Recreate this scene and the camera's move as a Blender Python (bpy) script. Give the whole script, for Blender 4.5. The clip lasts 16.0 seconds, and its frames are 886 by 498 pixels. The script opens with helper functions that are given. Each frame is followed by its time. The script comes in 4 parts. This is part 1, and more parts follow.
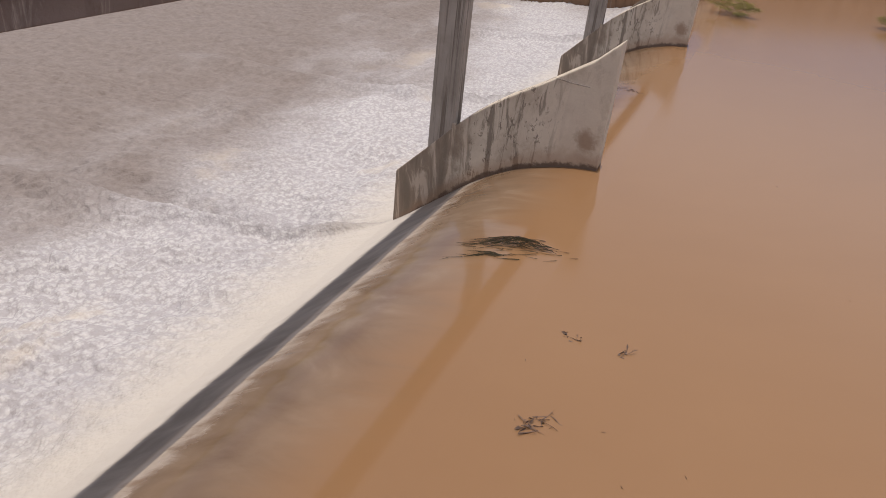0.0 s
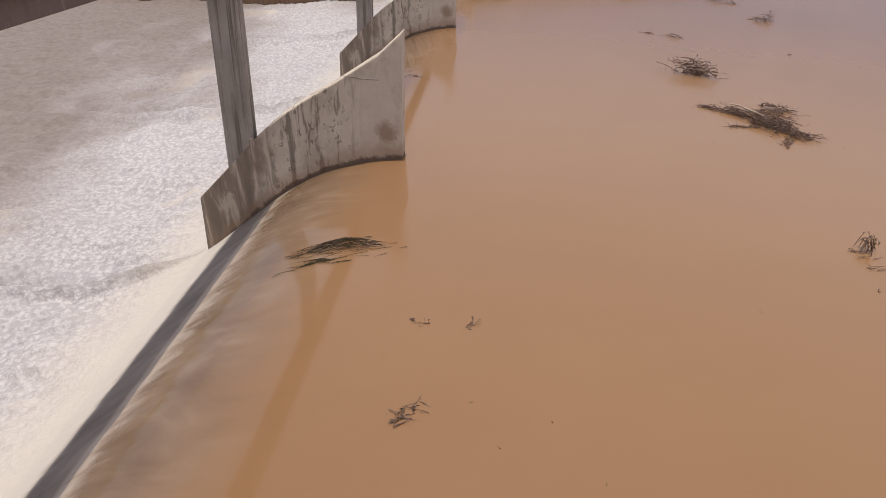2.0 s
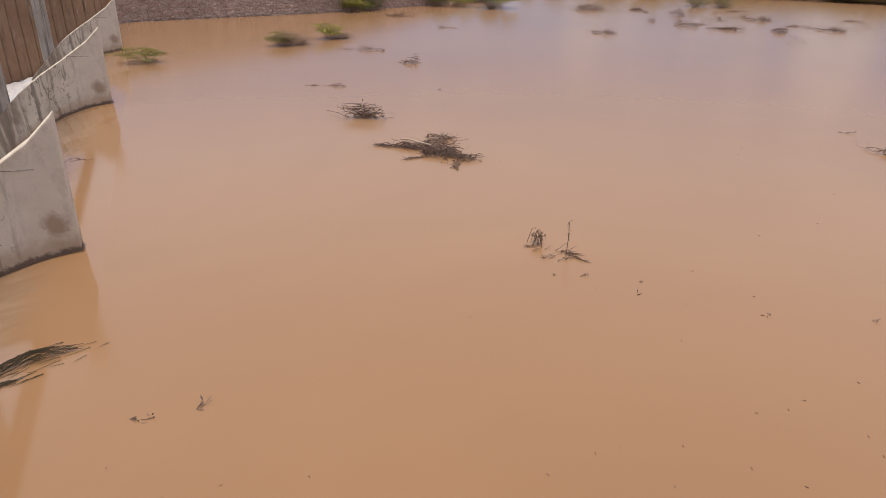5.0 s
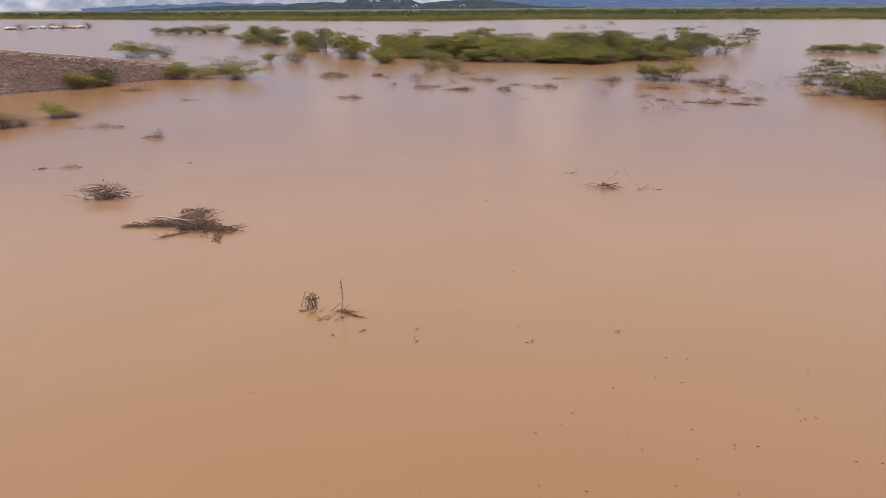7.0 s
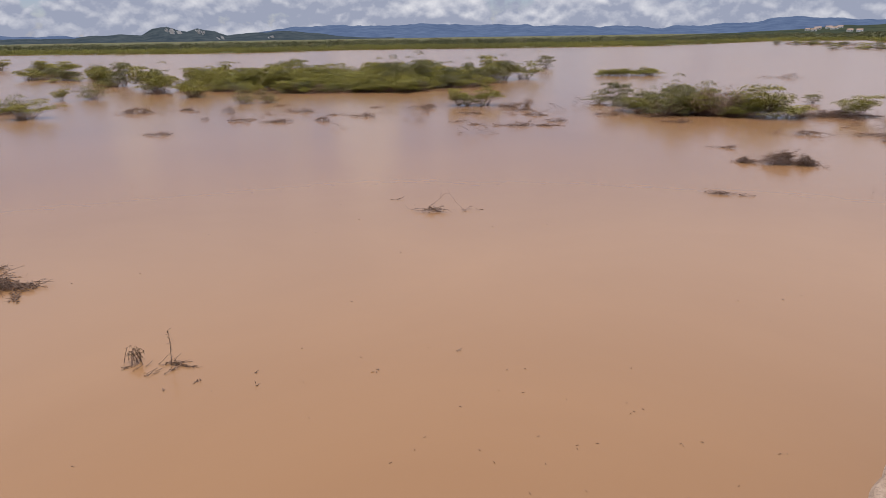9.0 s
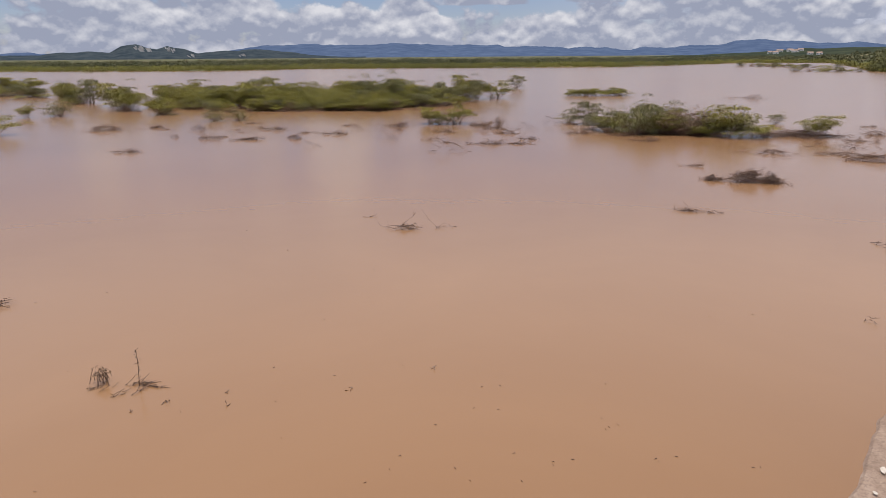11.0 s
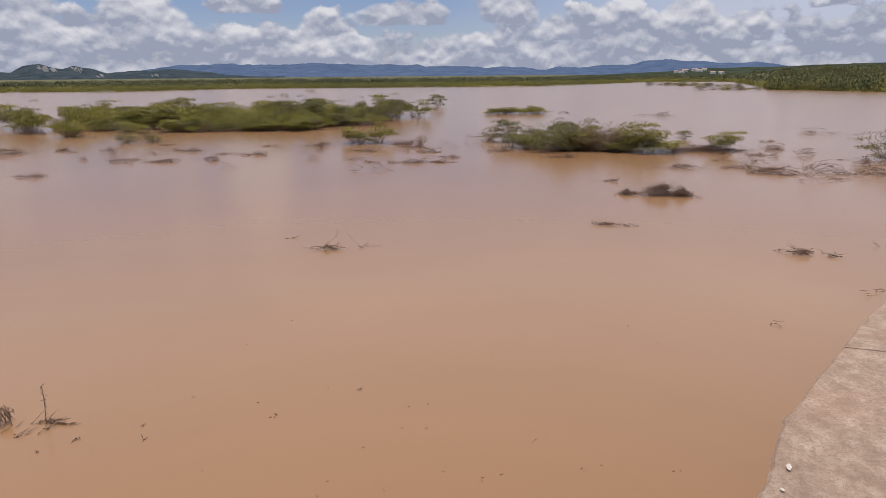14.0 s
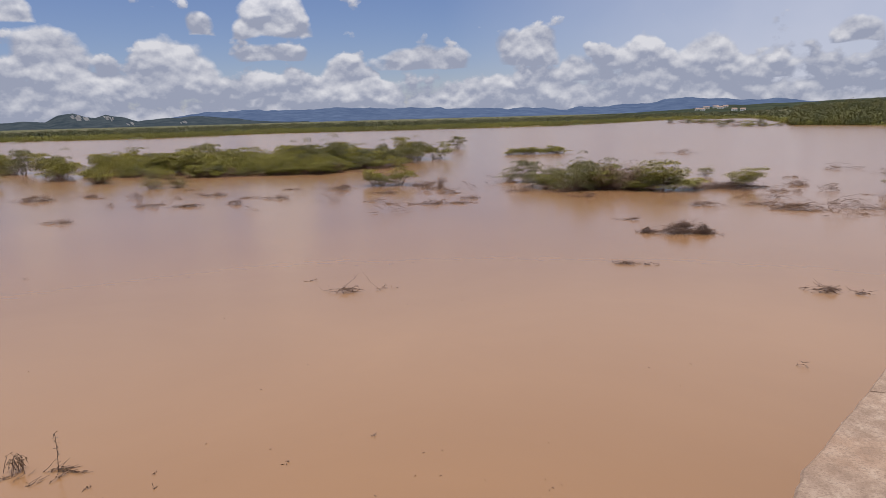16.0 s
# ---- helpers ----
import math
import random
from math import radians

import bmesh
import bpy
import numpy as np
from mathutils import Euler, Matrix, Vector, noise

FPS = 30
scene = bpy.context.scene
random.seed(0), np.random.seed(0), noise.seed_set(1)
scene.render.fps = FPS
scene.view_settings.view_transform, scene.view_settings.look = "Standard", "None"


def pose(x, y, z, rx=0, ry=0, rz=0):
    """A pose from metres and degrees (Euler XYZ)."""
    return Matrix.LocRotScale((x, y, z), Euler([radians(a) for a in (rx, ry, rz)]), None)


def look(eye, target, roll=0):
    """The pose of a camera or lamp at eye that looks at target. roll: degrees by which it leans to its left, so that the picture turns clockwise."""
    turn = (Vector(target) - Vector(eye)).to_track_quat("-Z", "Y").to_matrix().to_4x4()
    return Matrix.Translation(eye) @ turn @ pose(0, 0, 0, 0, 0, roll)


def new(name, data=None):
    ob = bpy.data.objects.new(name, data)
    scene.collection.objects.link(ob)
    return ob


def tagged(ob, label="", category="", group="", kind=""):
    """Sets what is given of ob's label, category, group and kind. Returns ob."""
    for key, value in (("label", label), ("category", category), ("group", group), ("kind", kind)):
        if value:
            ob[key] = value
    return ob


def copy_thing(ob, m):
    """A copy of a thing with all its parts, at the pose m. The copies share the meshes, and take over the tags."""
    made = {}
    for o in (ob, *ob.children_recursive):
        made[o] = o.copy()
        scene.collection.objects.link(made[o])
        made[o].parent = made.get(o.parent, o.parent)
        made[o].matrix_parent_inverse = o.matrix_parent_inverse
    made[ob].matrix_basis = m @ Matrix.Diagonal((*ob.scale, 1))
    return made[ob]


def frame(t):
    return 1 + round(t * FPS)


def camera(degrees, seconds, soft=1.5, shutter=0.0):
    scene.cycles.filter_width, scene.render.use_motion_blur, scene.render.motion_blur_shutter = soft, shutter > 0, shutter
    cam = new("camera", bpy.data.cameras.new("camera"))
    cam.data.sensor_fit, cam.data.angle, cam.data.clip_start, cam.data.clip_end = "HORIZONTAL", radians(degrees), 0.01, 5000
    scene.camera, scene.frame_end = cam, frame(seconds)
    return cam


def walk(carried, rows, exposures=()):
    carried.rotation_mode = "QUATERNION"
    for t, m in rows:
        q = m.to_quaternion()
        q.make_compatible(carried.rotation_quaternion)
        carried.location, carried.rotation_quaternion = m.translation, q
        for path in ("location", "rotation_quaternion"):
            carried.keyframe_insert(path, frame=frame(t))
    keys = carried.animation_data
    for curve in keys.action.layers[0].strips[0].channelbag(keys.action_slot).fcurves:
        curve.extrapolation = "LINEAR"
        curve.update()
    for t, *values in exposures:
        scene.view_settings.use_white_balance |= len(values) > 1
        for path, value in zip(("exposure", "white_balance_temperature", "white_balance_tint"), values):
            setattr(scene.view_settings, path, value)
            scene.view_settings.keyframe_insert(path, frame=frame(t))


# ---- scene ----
cam = camera(64.74, 16.0, soft=0.85)
PATH = [
    (0.0, 0.151, 0.144, 4.988, 60.300, -5.313, 24.610),
    (0.5, 0.110, 0.123, 5.001, 60.007, -3.706, 21.758),
    (1.0, 0.063, 0.105, 4.991, 60.682, -2.942, 18.837),
    (1.5, 0.027, 0.062, 5.003, 60.562, -1.805, 13.360),
    (2.0, 0.002, 0.037, 5.023, 61.265, -1.367, 5.430),
    (2.5, -0.110, 0.069, 4.965, 61.310, -1.701, -2.399),
    (3.0, -0.145, 0.115, 4.977, 62.371, -0.344, -6.346),
    (3.2, -0.155, 0.075, 4.980, 64.033, -0.196, -7.101),
    (5.3, 0.014, -0.057, 5.020, 66.151, 0.747, -25.306),
    (5.5, -0.018, -0.015, 4.995, 66.300, 1.180, -28.344),
    (6.0, -0.041, -0.054, 5.031, 68.723, 0.777, -34.306),
    (6.5, -0.024, -0.085, 4.997, 70.081, 0.201, -37.552),
    (7.0, -0.001, -0.116, 4.999, 70.963, 0.378, -41.076),
    (7.5, 0.044, -0.100, 5.031, 71.795, 0.566, -47.694),
    (8.0, 0.017, -0.054, 5.021, 73.186, 1.165, -53.226),
    (8.5, -0.013, -0.043, 5.020, 72.983, 1.604, -54.923),
    (9.0, -0.030, -0.011, 5.007, 73.104, 0.845, -55.839),
    (9.2, -0.101, 0.069, 4.952, 73.676, 0.747, -56.289),
    (11.5, -0.015, 0.017, 4.974, 74.726, 0.402, -58.712),
    (12.0, -0.018, 0.015, 4.972, 75.107, 0.245, -59.768),
    (12.5, -0.016, -0.003, 4.976, 75.670, 0.179, -60.789),
    (13.0, -0.002, -0.003, 4.968, 75.433, 0.363, -62.425),
    (13.5, 0.002, -0.002, 4.983, 75.653, 0.642, -63.492),
    (14.0, 0.000, -0.004, 4.973, 76.031, 0.488, -64.381),
    (14.5, -0.016, -0.004, 5.001, 76.609, 0.445, -65.071),
    (15.0, 0.014, -0.104, 5.040, 78.784, -0.188, -63.288),
    (15.5, 0.109, -0.063, 4.994, 79.764, -0.169, -61.457),
    (16.0, 0.153, -0.111, 4.986, 79.346, 1.543, -62.657),
]
EXPOSURES = ((0.0, -0.27), (1.5, -0.25), (3.0, -0.03), (6.0, 0.07), (9.0, 0.0), (12.0, -0.03), (16.0, -0.08))
walk(cam, [(t, pose(*p)) for t, *p in PATH], EXPOSURES)

# ---- world, sun, exposure ----
SUN_AIM = Vector((-0.02, 0.03, 1.0)).normalized()      # towards the sun
sun_data = bpy.data.lights.new("sun", "SUN")
sun_data.energy, sun_data.angle, sun_data.color = 3.9, radians(0.6), (1.0, 0.915, 0.81)
sun = new("sun", sun_data)
sun.matrix_world = look((0, 0, 60), (-SUN_AIM.x * 10, -SUN_AIM.y * 10, 60 - SUN_AIM.z * 10))

world = bpy.data.worlds.new("sky")
scene.world = world
world.use_nodes = True
wt = world.node_tree
wt.nodes.clear()


def wn(kind):
    return wt.nodes.new(kind)


def wmath(op, a, b=None, clamp=False):
    node = wn("ShaderNodeMath")
    node.operation, node.use_clamp = op, clamp
    for slot, value in enumerate((a, b)):
        if value is None:
            continue
        if isinstance(value, (int, float)):
            node.inputs[slot].default_value = value
        else:
            wt.links.new(value, node.inputs[slot])
    return node.outputs[0]


sky = wn("ShaderNodeTexSky")
sky.sky_type, sky.sun_disc = "NISHITA", False
sky.sun_elevation, sky.sun_rotation = math.asin(SUN_AIM.z), math.atan2(SUN_AIM.x, SUN_AIM.y)
sky.air_density, sky.dust_density, sky.ozone_density = 1.0, 0.0, 4.0
coord = wn("ShaderNodeTexCoord")
split = wn("ShaderNodeSeparateXYZ")
wt.links.new(coord.outputs["Generated"], split.inputs[0])
azimuth = wmath("ARCTAN2", split.outputs[0], split.outputs[1])
rise = wmath("ARCSINE", split.outputs[2])


def sky_place(lift, seed):
    """Bearing and height over the horizon as a plane for textures."""
    at = wn("ShaderNodeCombineXYZ")
    wt.links.new(azimuth, at.inputs[0])
    wt.links.new(wmath("MULTIPLY", wmath("ADD", rise, lift), 1.3), at.inputs[1])
    at.inputs[2].default_value = seed
    return at.outputs[0]


def cloud_noise(lift, scale, detail, rough, seed):
    tex = wn("ShaderNodeTexNoise")
    tex.inputs["Scale"].default_value = scale
    tex.inputs["Detail"].default_value = detail
    tex.inputs["Roughness"].default_value = rough
    wt.links.new(sky_place(lift, seed), tex.inputs["Vector"])
    return tex.outputs["Fac"]


def billow(lift, scale):
    """Cauliflower heads: rounded cells of several sizes, bent by noise."""
    bend = wn("ShaderNodeTexNoise")
    bend.inputs["Scale"].default_value, bend.inputs["Detail"].default_value = scale * 0.8, 3
    wt.links.new(sky_place(lift, 2.7), bend.inputs["Vector"])
    shift = wn("ShaderNodeVectorMath")
    shift.operation = "MULTIPLY_ADD"
    wt.links.new(bend.outputs["Color"], shift.inputs[0])
    shift.inputs[1].default_value = (0.035, 0.035, 0.0)
    wt.links.new(sky_place(lift, 2.7), shift.inputs[2])
    tex = wn("ShaderNodeTexVoronoi")
    tex.feature = "SMOOTH_F1"
    tex.inputs["Scale"].default_value, tex.inputs["Smoothness"].default_value = scale, 0.25
    wt.links.new(shift.outputs[0], tex.inputs["Vector"])
    return wmath("SUBTRACT", 1.0, tex.outputs["Distance"])


# heaped clouds, in degrees: bearing, height of the flat base, half width, height of the heap
HEAPS = ((31.8, 7.2, 2.2, 2.4), (34.1, 3.7, 3.2, 3.9), (42.5, 2.1, 3.9, 5.2), (44.4, 6.5, 1.3, 2.0), (49.8, 6.6, 3.3, 4.1), (49.5, 4.65, 3.0, 1.5),
         (54.8, 3.0, 2.4, 2.4), (48.8, 2.4, 1.9, 1.8), (61.3, 3.8, 4.9, 2.0), (69.5, 3.9, 3.0, 3.2), (73.3, 2.5, 1.9, 2.5), (78.1, 2.6, 2.3, 3.9),
         (82.8, 2.6, 3.0, 3.3), (87.2, 2.2, 2.3, 1.9), (92.5, 4.4, 2.0, 2.1), (67.5, 2.0, 1.8, 1.9), (57.5, 1.9, 3.0, 1.5), (37.5, 1.6, 3.5, 2.0))
heap, crown = -1.0, 0.0
for bearing, base, half, tall in HEAPS:
    u = wmath("MULTIPLY", wmath("SUBTRACT", azimuth, radians(bearing)), 1 / radians(half))
    v = wmath("MULTIPLY", wmath("SUBTRACT", rise, radians(base)), 1 / radians(tall))
    over = wmath("MAXIMUM", wmath("SUBTRACT", v, 0.25), 0.0)
    body = wmath("SUBTRACT", wmath("SUBTRACT", 1.0, wmath("MULTIPLY", u, u)), wmath("MULTIPLY", wmath("MULTIPLY", over, over), 1.8))
    body = wmath("MINIMUM", body, wmath("MULTIPLY", wmath("ADD", v, 0.10), 5.0))
    heap = wmath("MAXIMUM", body, heap)
    crown = wmath("MAXIMUM", wmath("MULTIPLY", wmath("MULTIPLY", body, 3.0, clamp=True), v), crown)
head, head_over = (wmath("ADD", wmath("MULTIPLY", billow(lift, 19.0), 0.70), wmath("MULTIPLY", billow(lift, 46.0), 0.30)) for lift in (0.0, 0.006))
wide, wide_over = cloud_noise(0.0, 16.0, 6, 0.55, 5.3), cloud_noise(0.010, 16.0, 6, 0.55, 5.3)
# heaps all round the sky, thick towards the horizon; a thin veil high up and over the bank
low = wmath("MINIMUM", wmath("MAXIMUM", wmath("MULTIPLY", wmath("SUBTRACT", 0.082, rise), 6.0), -0.20), 0.34)
high = wmath("MULTIPLY", wmath("MULTIPLY", wmath("SUBTRACT", rise, 0.165), 7.0, clamp=True), 0.42)
loose = wmath("SUBTRACT", wmath("ADD", wide, wmath("ADD", low, high)), 0.50)
packed = wmath("ADD", wmath("MULTIPLY", wmath("MAXIMUM", heap, -1.0), 0.38), -0.07)
edge = wmath("ADD", wmath("MULTIPLY", wmath("SUBTRACT", head, 0.54), 0.40), wmath("MULTIPLY", wmath("SUBTRACT", wide, 0.5), 0.40))
cover = wmath("MULTIPLY", wmath("ADD", wmath("MAXIMUM", packed, loose), edge), 10.0, clamp=True)
aloft = wmath("MULTIPLY", wmath("SUBTRACT", rise, 0.165), 9.0, clamp=True)
cover = wmath("ADD", wmath("MULTIPLY", cover, wmath("SUBTRACT", 1.0, aloft)), wmath("MULTIPLY", aloft, 0.85))
veil = wmath("MULTIPLY", wmath("MULTIPLY", wmath("SUBTRACT", azimuth, 1.10), 2.6, clamp=True), wmath("ADD", 0.45, wmath("MULTIPLY", cloud_noise(0.0, 5.0, 4, 0.5, 9.1), 0.7)), clamp=True)
veil = wmath("MAXIMUM", wmath("MULTIPLY", veil, 0.85), wmath("MULTIPLY", wmath("MULTIPLY", wmath("SUBTRACT", rise, 0.17), 18.0, clamp=True), 0.6))
light = wmath("ADD", wmath("MULTIPLY", wmath("SUBTRACT", head, head_over), 1.9), wmath("MULTIPLY", wmath("SUBTRACT", wide, wide_over), 2.4))
shade = wmath("ADD", wmath("ADD", light, wmath("MULTIPLY", crown, 0.50)), 0.22, clamp=True)
shade = wmath("ADD", wmath("MULTIPLY", shade, wmath("SUBTRACT", 1.0, aloft)), wmath("MULTIPLY", aloft, 0.5))
ramp = wn("ShaderNodeValToRGB")
ramp.color_ramp.elements[0].color = (0.33, 0.36, 0.47, 1)
ramp.color_ramp.elements[1].color = (0.72, 0.72, 0.77, 1)
ramp.color_ramp.elements[0].position, ramp.color_ramp.elements[1].position = 0.12, 0.85
wt.links.new(shade, ramp.inputs[0])
blue = wn("ShaderNodeBackground")
blue.inputs["Strength"].default_value = 0.075
tint = wn("ShaderNodeMix")
tint.data_type, tint.blend_type = "RGBA", "MULTIPLY"
tint.inputs[0].default_value = 1.0
tint.inputs[7].default_value = (0.95, 0.90, 1.12, 1)
wt.links.new(sky.outputs[0], tint.inputs[6])
wt.links.new(tint.outputs[2], blue.inputs["Color"])
white = wn("ShaderNodeBackground")
wt.links.new(wmath("ADD", 1.0, wmath("MULTIPLY", wmath("MINIMUM", wmath("MAXIMUM", wmath("SUBTRACT", rise, 0.13), 0.0), 0.25), 3.2)), white.inputs["Strength"])
wt.links.new(ramp.outputs[0], white.inputs["Color"])
thin_veil = wn("ShaderNodeBackground")
thin_veil.inputs["Color"].default_value, thin_veil.inputs["Strength"].default_value = (0.60, 0.62, 0.74, 1), 1.0
veiled = wn("ShaderNodeMixShader")
wt.links.new(veil, veiled.inputs[0])
wt.links.new(blue.outputs[0], veiled.inputs[1])
wt.links.new(thin_veil.outputs[0], veiled.inputs[2])
both = wn("ShaderNodeMixShader")
wt.links.new(cover, both.inputs[0])
wt.links.new(veiled.outputs[0], both.inputs[1])
wt.links.new(white.outputs[0], both.inputs[2])
out = wn("ShaderNodeOutputWorld")
wt.links.new(both.outputs[0], out.inputs["Surface"])


# ---- materials ----
class Mat:
    """A node material with short ways to its nodes."""

    def __init__(self, name, rough=0.8, spec=0.5):
        self.m = bpy.data.materials.new(name)
        self.m.use_nodes = True
        self.t = self.m.node_tree
        self.b = self.t.nodes["Principled BSDF"]
        self.b.inputs["Roughness"].default_value = rough
        self.b.inputs["Specular IOR Level"].default_value = spec
        self.pos = self.n("ShaderNodeTexCoord").outputs["Object"]

    def n(self, kind):
        return self.t.nodes.new(kind)

    def put(self, socket, value):
        if isinstance(value, bpy.types.NodeSocket):
            self.t.links.new(value, socket)
        else:
            socket.default_value = value

    def noise(self, scale, detail=4, rough=0.55, stretch=(1, 1, 1), warp=0.0):
        mp = self.n("ShaderNodeMapping")
        self.put(mp.inputs["Vector"], self.pos)
        mp.inputs["Scale"].default_value = stretch
        tex = self.n("ShaderNodeTexNoise")
        tex.inputs["Scale"].default_value, tex.inputs["Detail"].default_value = scale, detail
        tex.inputs["Roughness"].default_value, tex.inputs["Distortion"].default_value = rough, warp
        self.put(tex.inputs["Vector"], mp.outputs[0])
        return tex.outputs["Fac"]

    def math(self, op, a, b=0.0, clamp=False):
        node = self.n("ShaderNodeMath")
        node.operation, node.use_clamp = op, clamp
        self.put(node.inputs[0], a)
        self.put(node.inputs[1], b)
        return node.outputs[0]

    def ramp(self, fac, *stops):
        node = self.n("ShaderNodeValToRGB")
        el = node.color_ramp.elements
        while len(el) < len(stops):
            el.new(0.5)
        for e, (p, c) in zip(el, stops):
            e.position, e.color = p, (*c, 1) if len(c) == 3 else c
        self.put(node.inputs[0], fac)
        return node.outputs[0]

    def mix(self, fac, a, b, blend="MIX"):
        node = self.n("ShaderNodeMix")
        node.data_type, node.blend_type = "RGBA", blend
        self.put(node.inputs[0], fac)
        self.put(node.inputs[6], (*a, 1) if isinstance(a, tuple) else a)
        self.put(node.inputs[7], (*b, 1) if isinstance(b, tuple) else b)
        return node.outputs[2]

    def axis(self, i):
        node = self.n("ShaderNodeSeparateXYZ")
        self.put(node.inputs[0], self.pos)
        return node.outputs[i]

    def step(self, value, lo, hi):
        node = self.n("ShaderNodeMapRange")
        node.interpolation_type = "SMOOTHSTEP"
        self.put(node.inputs[0], value)
        node.inputs[1].default_value, node.inputs[2].default_value = lo, hi
        return node.outputs[0]

    def random(self):
        return self.n("ShaderNodeObjectInfo").outputs["Random"]

    def island(self):
        return self.n("ShaderNodeNewGeometry").outputs["Random Per Island"]

    def color(self, c):
        self.put(self.b.inputs["Base Color"], c)
        return self

    def bump(self, height, strength=0.4, distance=0.02):
        node = self.n("ShaderNodeBump")
        node.inputs["Strength"].default_value, node.inputs["Distance"].default_value = strength, distance
        self.put(node.inputs["Height"], height)
        self.put(self.b.inputs["Normal"], node.outputs[0])
        return self


# muddy reservoir water
mud = Mat("muddy_water", 0.17)
mud.b.inputs["IOR"].default_value = 1.33


def silt_colour(m):
    silt = m.noise(0.09, 5, 0.6, warp=0.6)
    return m.mix(m.math("MULTIPLY", m.noise(0.9, 4), 0.4), m.ramp(silt, (0.3, (0.202, 0.107, 0.051)), (0.7, (0.236, 0.129, 0.063))), (0.218, 0.122, 0.061))


mud.color(silt_colour(mud))
ripple = mud.noise(2.0, 1, 0.4, (1, 0.6, 1))
mud.bump(ripple, 0.05, 0.05)

# water drawn over the crest: brown, streaked, painted bridge shadow, then white with air
fall = Mat("overflow_water", 0.3)
fall.b.inputs["IOR"].default_value = 1.33
fx = fall.axis(0)
streak = fall.noise(1.0, 6, 0.6, (0.35, 2.2, 1), 0.5)
wisps = fall.noise(0.8, 6, 0.58, (0.6, 1.5, 1), 0.7)
reach = fall.math("ADD", fx, fall.math("MULTIPLY", fall.math("SUBTRACT", streak, 0.5), 1.1))
silt_and_shade = fall.mix(fall.step(reach, -2.0, -3.6), silt_colour(fall), fall.ramp(wisps, (0.3, (0.125, 0.075, 0.042)), (0.58, (0.190, 0.125, 0.080)), (0.78, (0.26, 0.188, 0.132))))
patch = fall.noise(0.22, 5, 0.6, (1, 0.8, 1), 0.4)
grain = fall.noise(3.2, 6, 0.65)


def puffs(scale, warp):
    """Rounded heads of froth with hollows between them."""
    shift = fall.n("ShaderNodeVectorMath")
    shift.operation = "MULTIPLY_ADD"
    wob = fall.n("ShaderNodeTexNoise")
    wob.inputs["Scale"].default_value, wob.inputs["Detail"].default_value = scale * 0.6, 3
    fall.put(wob.inputs["Vector"], fall.pos)
    fall.put(shift.inputs[0], wob.outputs["Color"])
    shift.inputs[1].default_value = (warp, warp, warp)
    fall.put(shift.inputs[2], fall.pos)
    cell = fall.n("ShaderNodeTexVoronoi")
    cell.feature = "SMOOTH_F1"
    cell.inputs["Scale"].default_value, cell.inputs["Smoothness"].default_value = scale, 0.35
    fall.put(cell.inputs["Vector"], shift.outputs[0])
    return fall.math("SUBTRACT", 1.0, cell.outputs["Distance"])


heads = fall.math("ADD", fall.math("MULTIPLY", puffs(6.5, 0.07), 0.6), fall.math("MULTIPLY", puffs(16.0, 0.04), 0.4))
thin = fall.n("ShaderNodeAttribute")
thin.attribute_name = "trough_shade"
# hollows darker than heads: thinner froth plus shade painted between the lumps
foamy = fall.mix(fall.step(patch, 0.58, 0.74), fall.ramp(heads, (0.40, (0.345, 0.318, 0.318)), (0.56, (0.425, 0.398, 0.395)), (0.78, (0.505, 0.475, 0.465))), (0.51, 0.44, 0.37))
foamy = fall.mix(fall.math("MULTIPLY", fall.step(fall.noise(0.5, 6, 0.6, (0.25, 1.3, 1), 0.6), 0.45, 0.68), 0.35), foamy, (0.35, 0.325, 0.335))
cream = fall.mix(fall.step(fall.math("ADD", fx, fall.math("MULTIPLY", streak, 2.0)), -7.8, -5.2), foamy, (0.50, 0.445, 0.39))
# wake troughs: their shade and thinner foam, both painted as a darker tone
cream = fall.mix(fall.math("MULTIPLY", thin.outputs["Fac"], 0.8), cream, (0.20, 0.18, 0.18))
spent = fall.math("ADD", fx, fall.math("MULTIPLY", fall.noise(0.12, 4, 0.6, (1, 0.5, 1)), 26.0))
tired = fall.mix(fall.step(spent, 2.5, -8.0), cream, fall.ramp(grain, (0.3, (0.15, 0.118, 0.103)), (0.7, (0.225, 0.184, 0.165))))
lip = fall.math("ADD", fx, fall.math("MULTIPLY", fall.math("SUBTRACT", streak, 0.5), 0.35))
spray = fall.noise(1.0, 7, 0.68, (0.9, 3.2, 1), 0.9)
ruff = fall.math("ADD", fx, fall.math("MULTIPLY", fall.math("SUBTRACT", spray, 0.5), 1.5))
rim = fall.math("MULTIPLY", fall.step(ruff, -4.05, -4.5), fall.step(fx, -4.72, -4.56))
silt_and_shade = fall.mix(fall.math("MULTIPLY", rim, 0.5), silt_and_shade, (0.52, 0.44, 0.37))
# band below the deck: the bridge's shadow is darkened further in the colour
silt_and_shade = fall.mix(fall.step(fx, -4.52, -4.75), silt_and_shade, fall.ramp(wisps, (0.3, (0.125, 0.098, 0.080)), (0.7, (0.235, 0.195, 0.165))))
fall.color(fall.mix(fall.step(lip, -5.25, -5.62), silt_and_shade, tired))
fall.put(fall.b.inputs["Roughness"], fall.ramp(fall.step(reach, -3.6, -5.2), (0.0, (0.11,) * 3), (1.0, (0.75,) * 3)))
froth = fall.math("MULTIPLY", heads, fall.step(fx, -5.4, -7.6))
fall.bump(fall.math("ADD", froth, fall.math("MULTIPLY", streak, 0.05)), 0.7, 0.06)


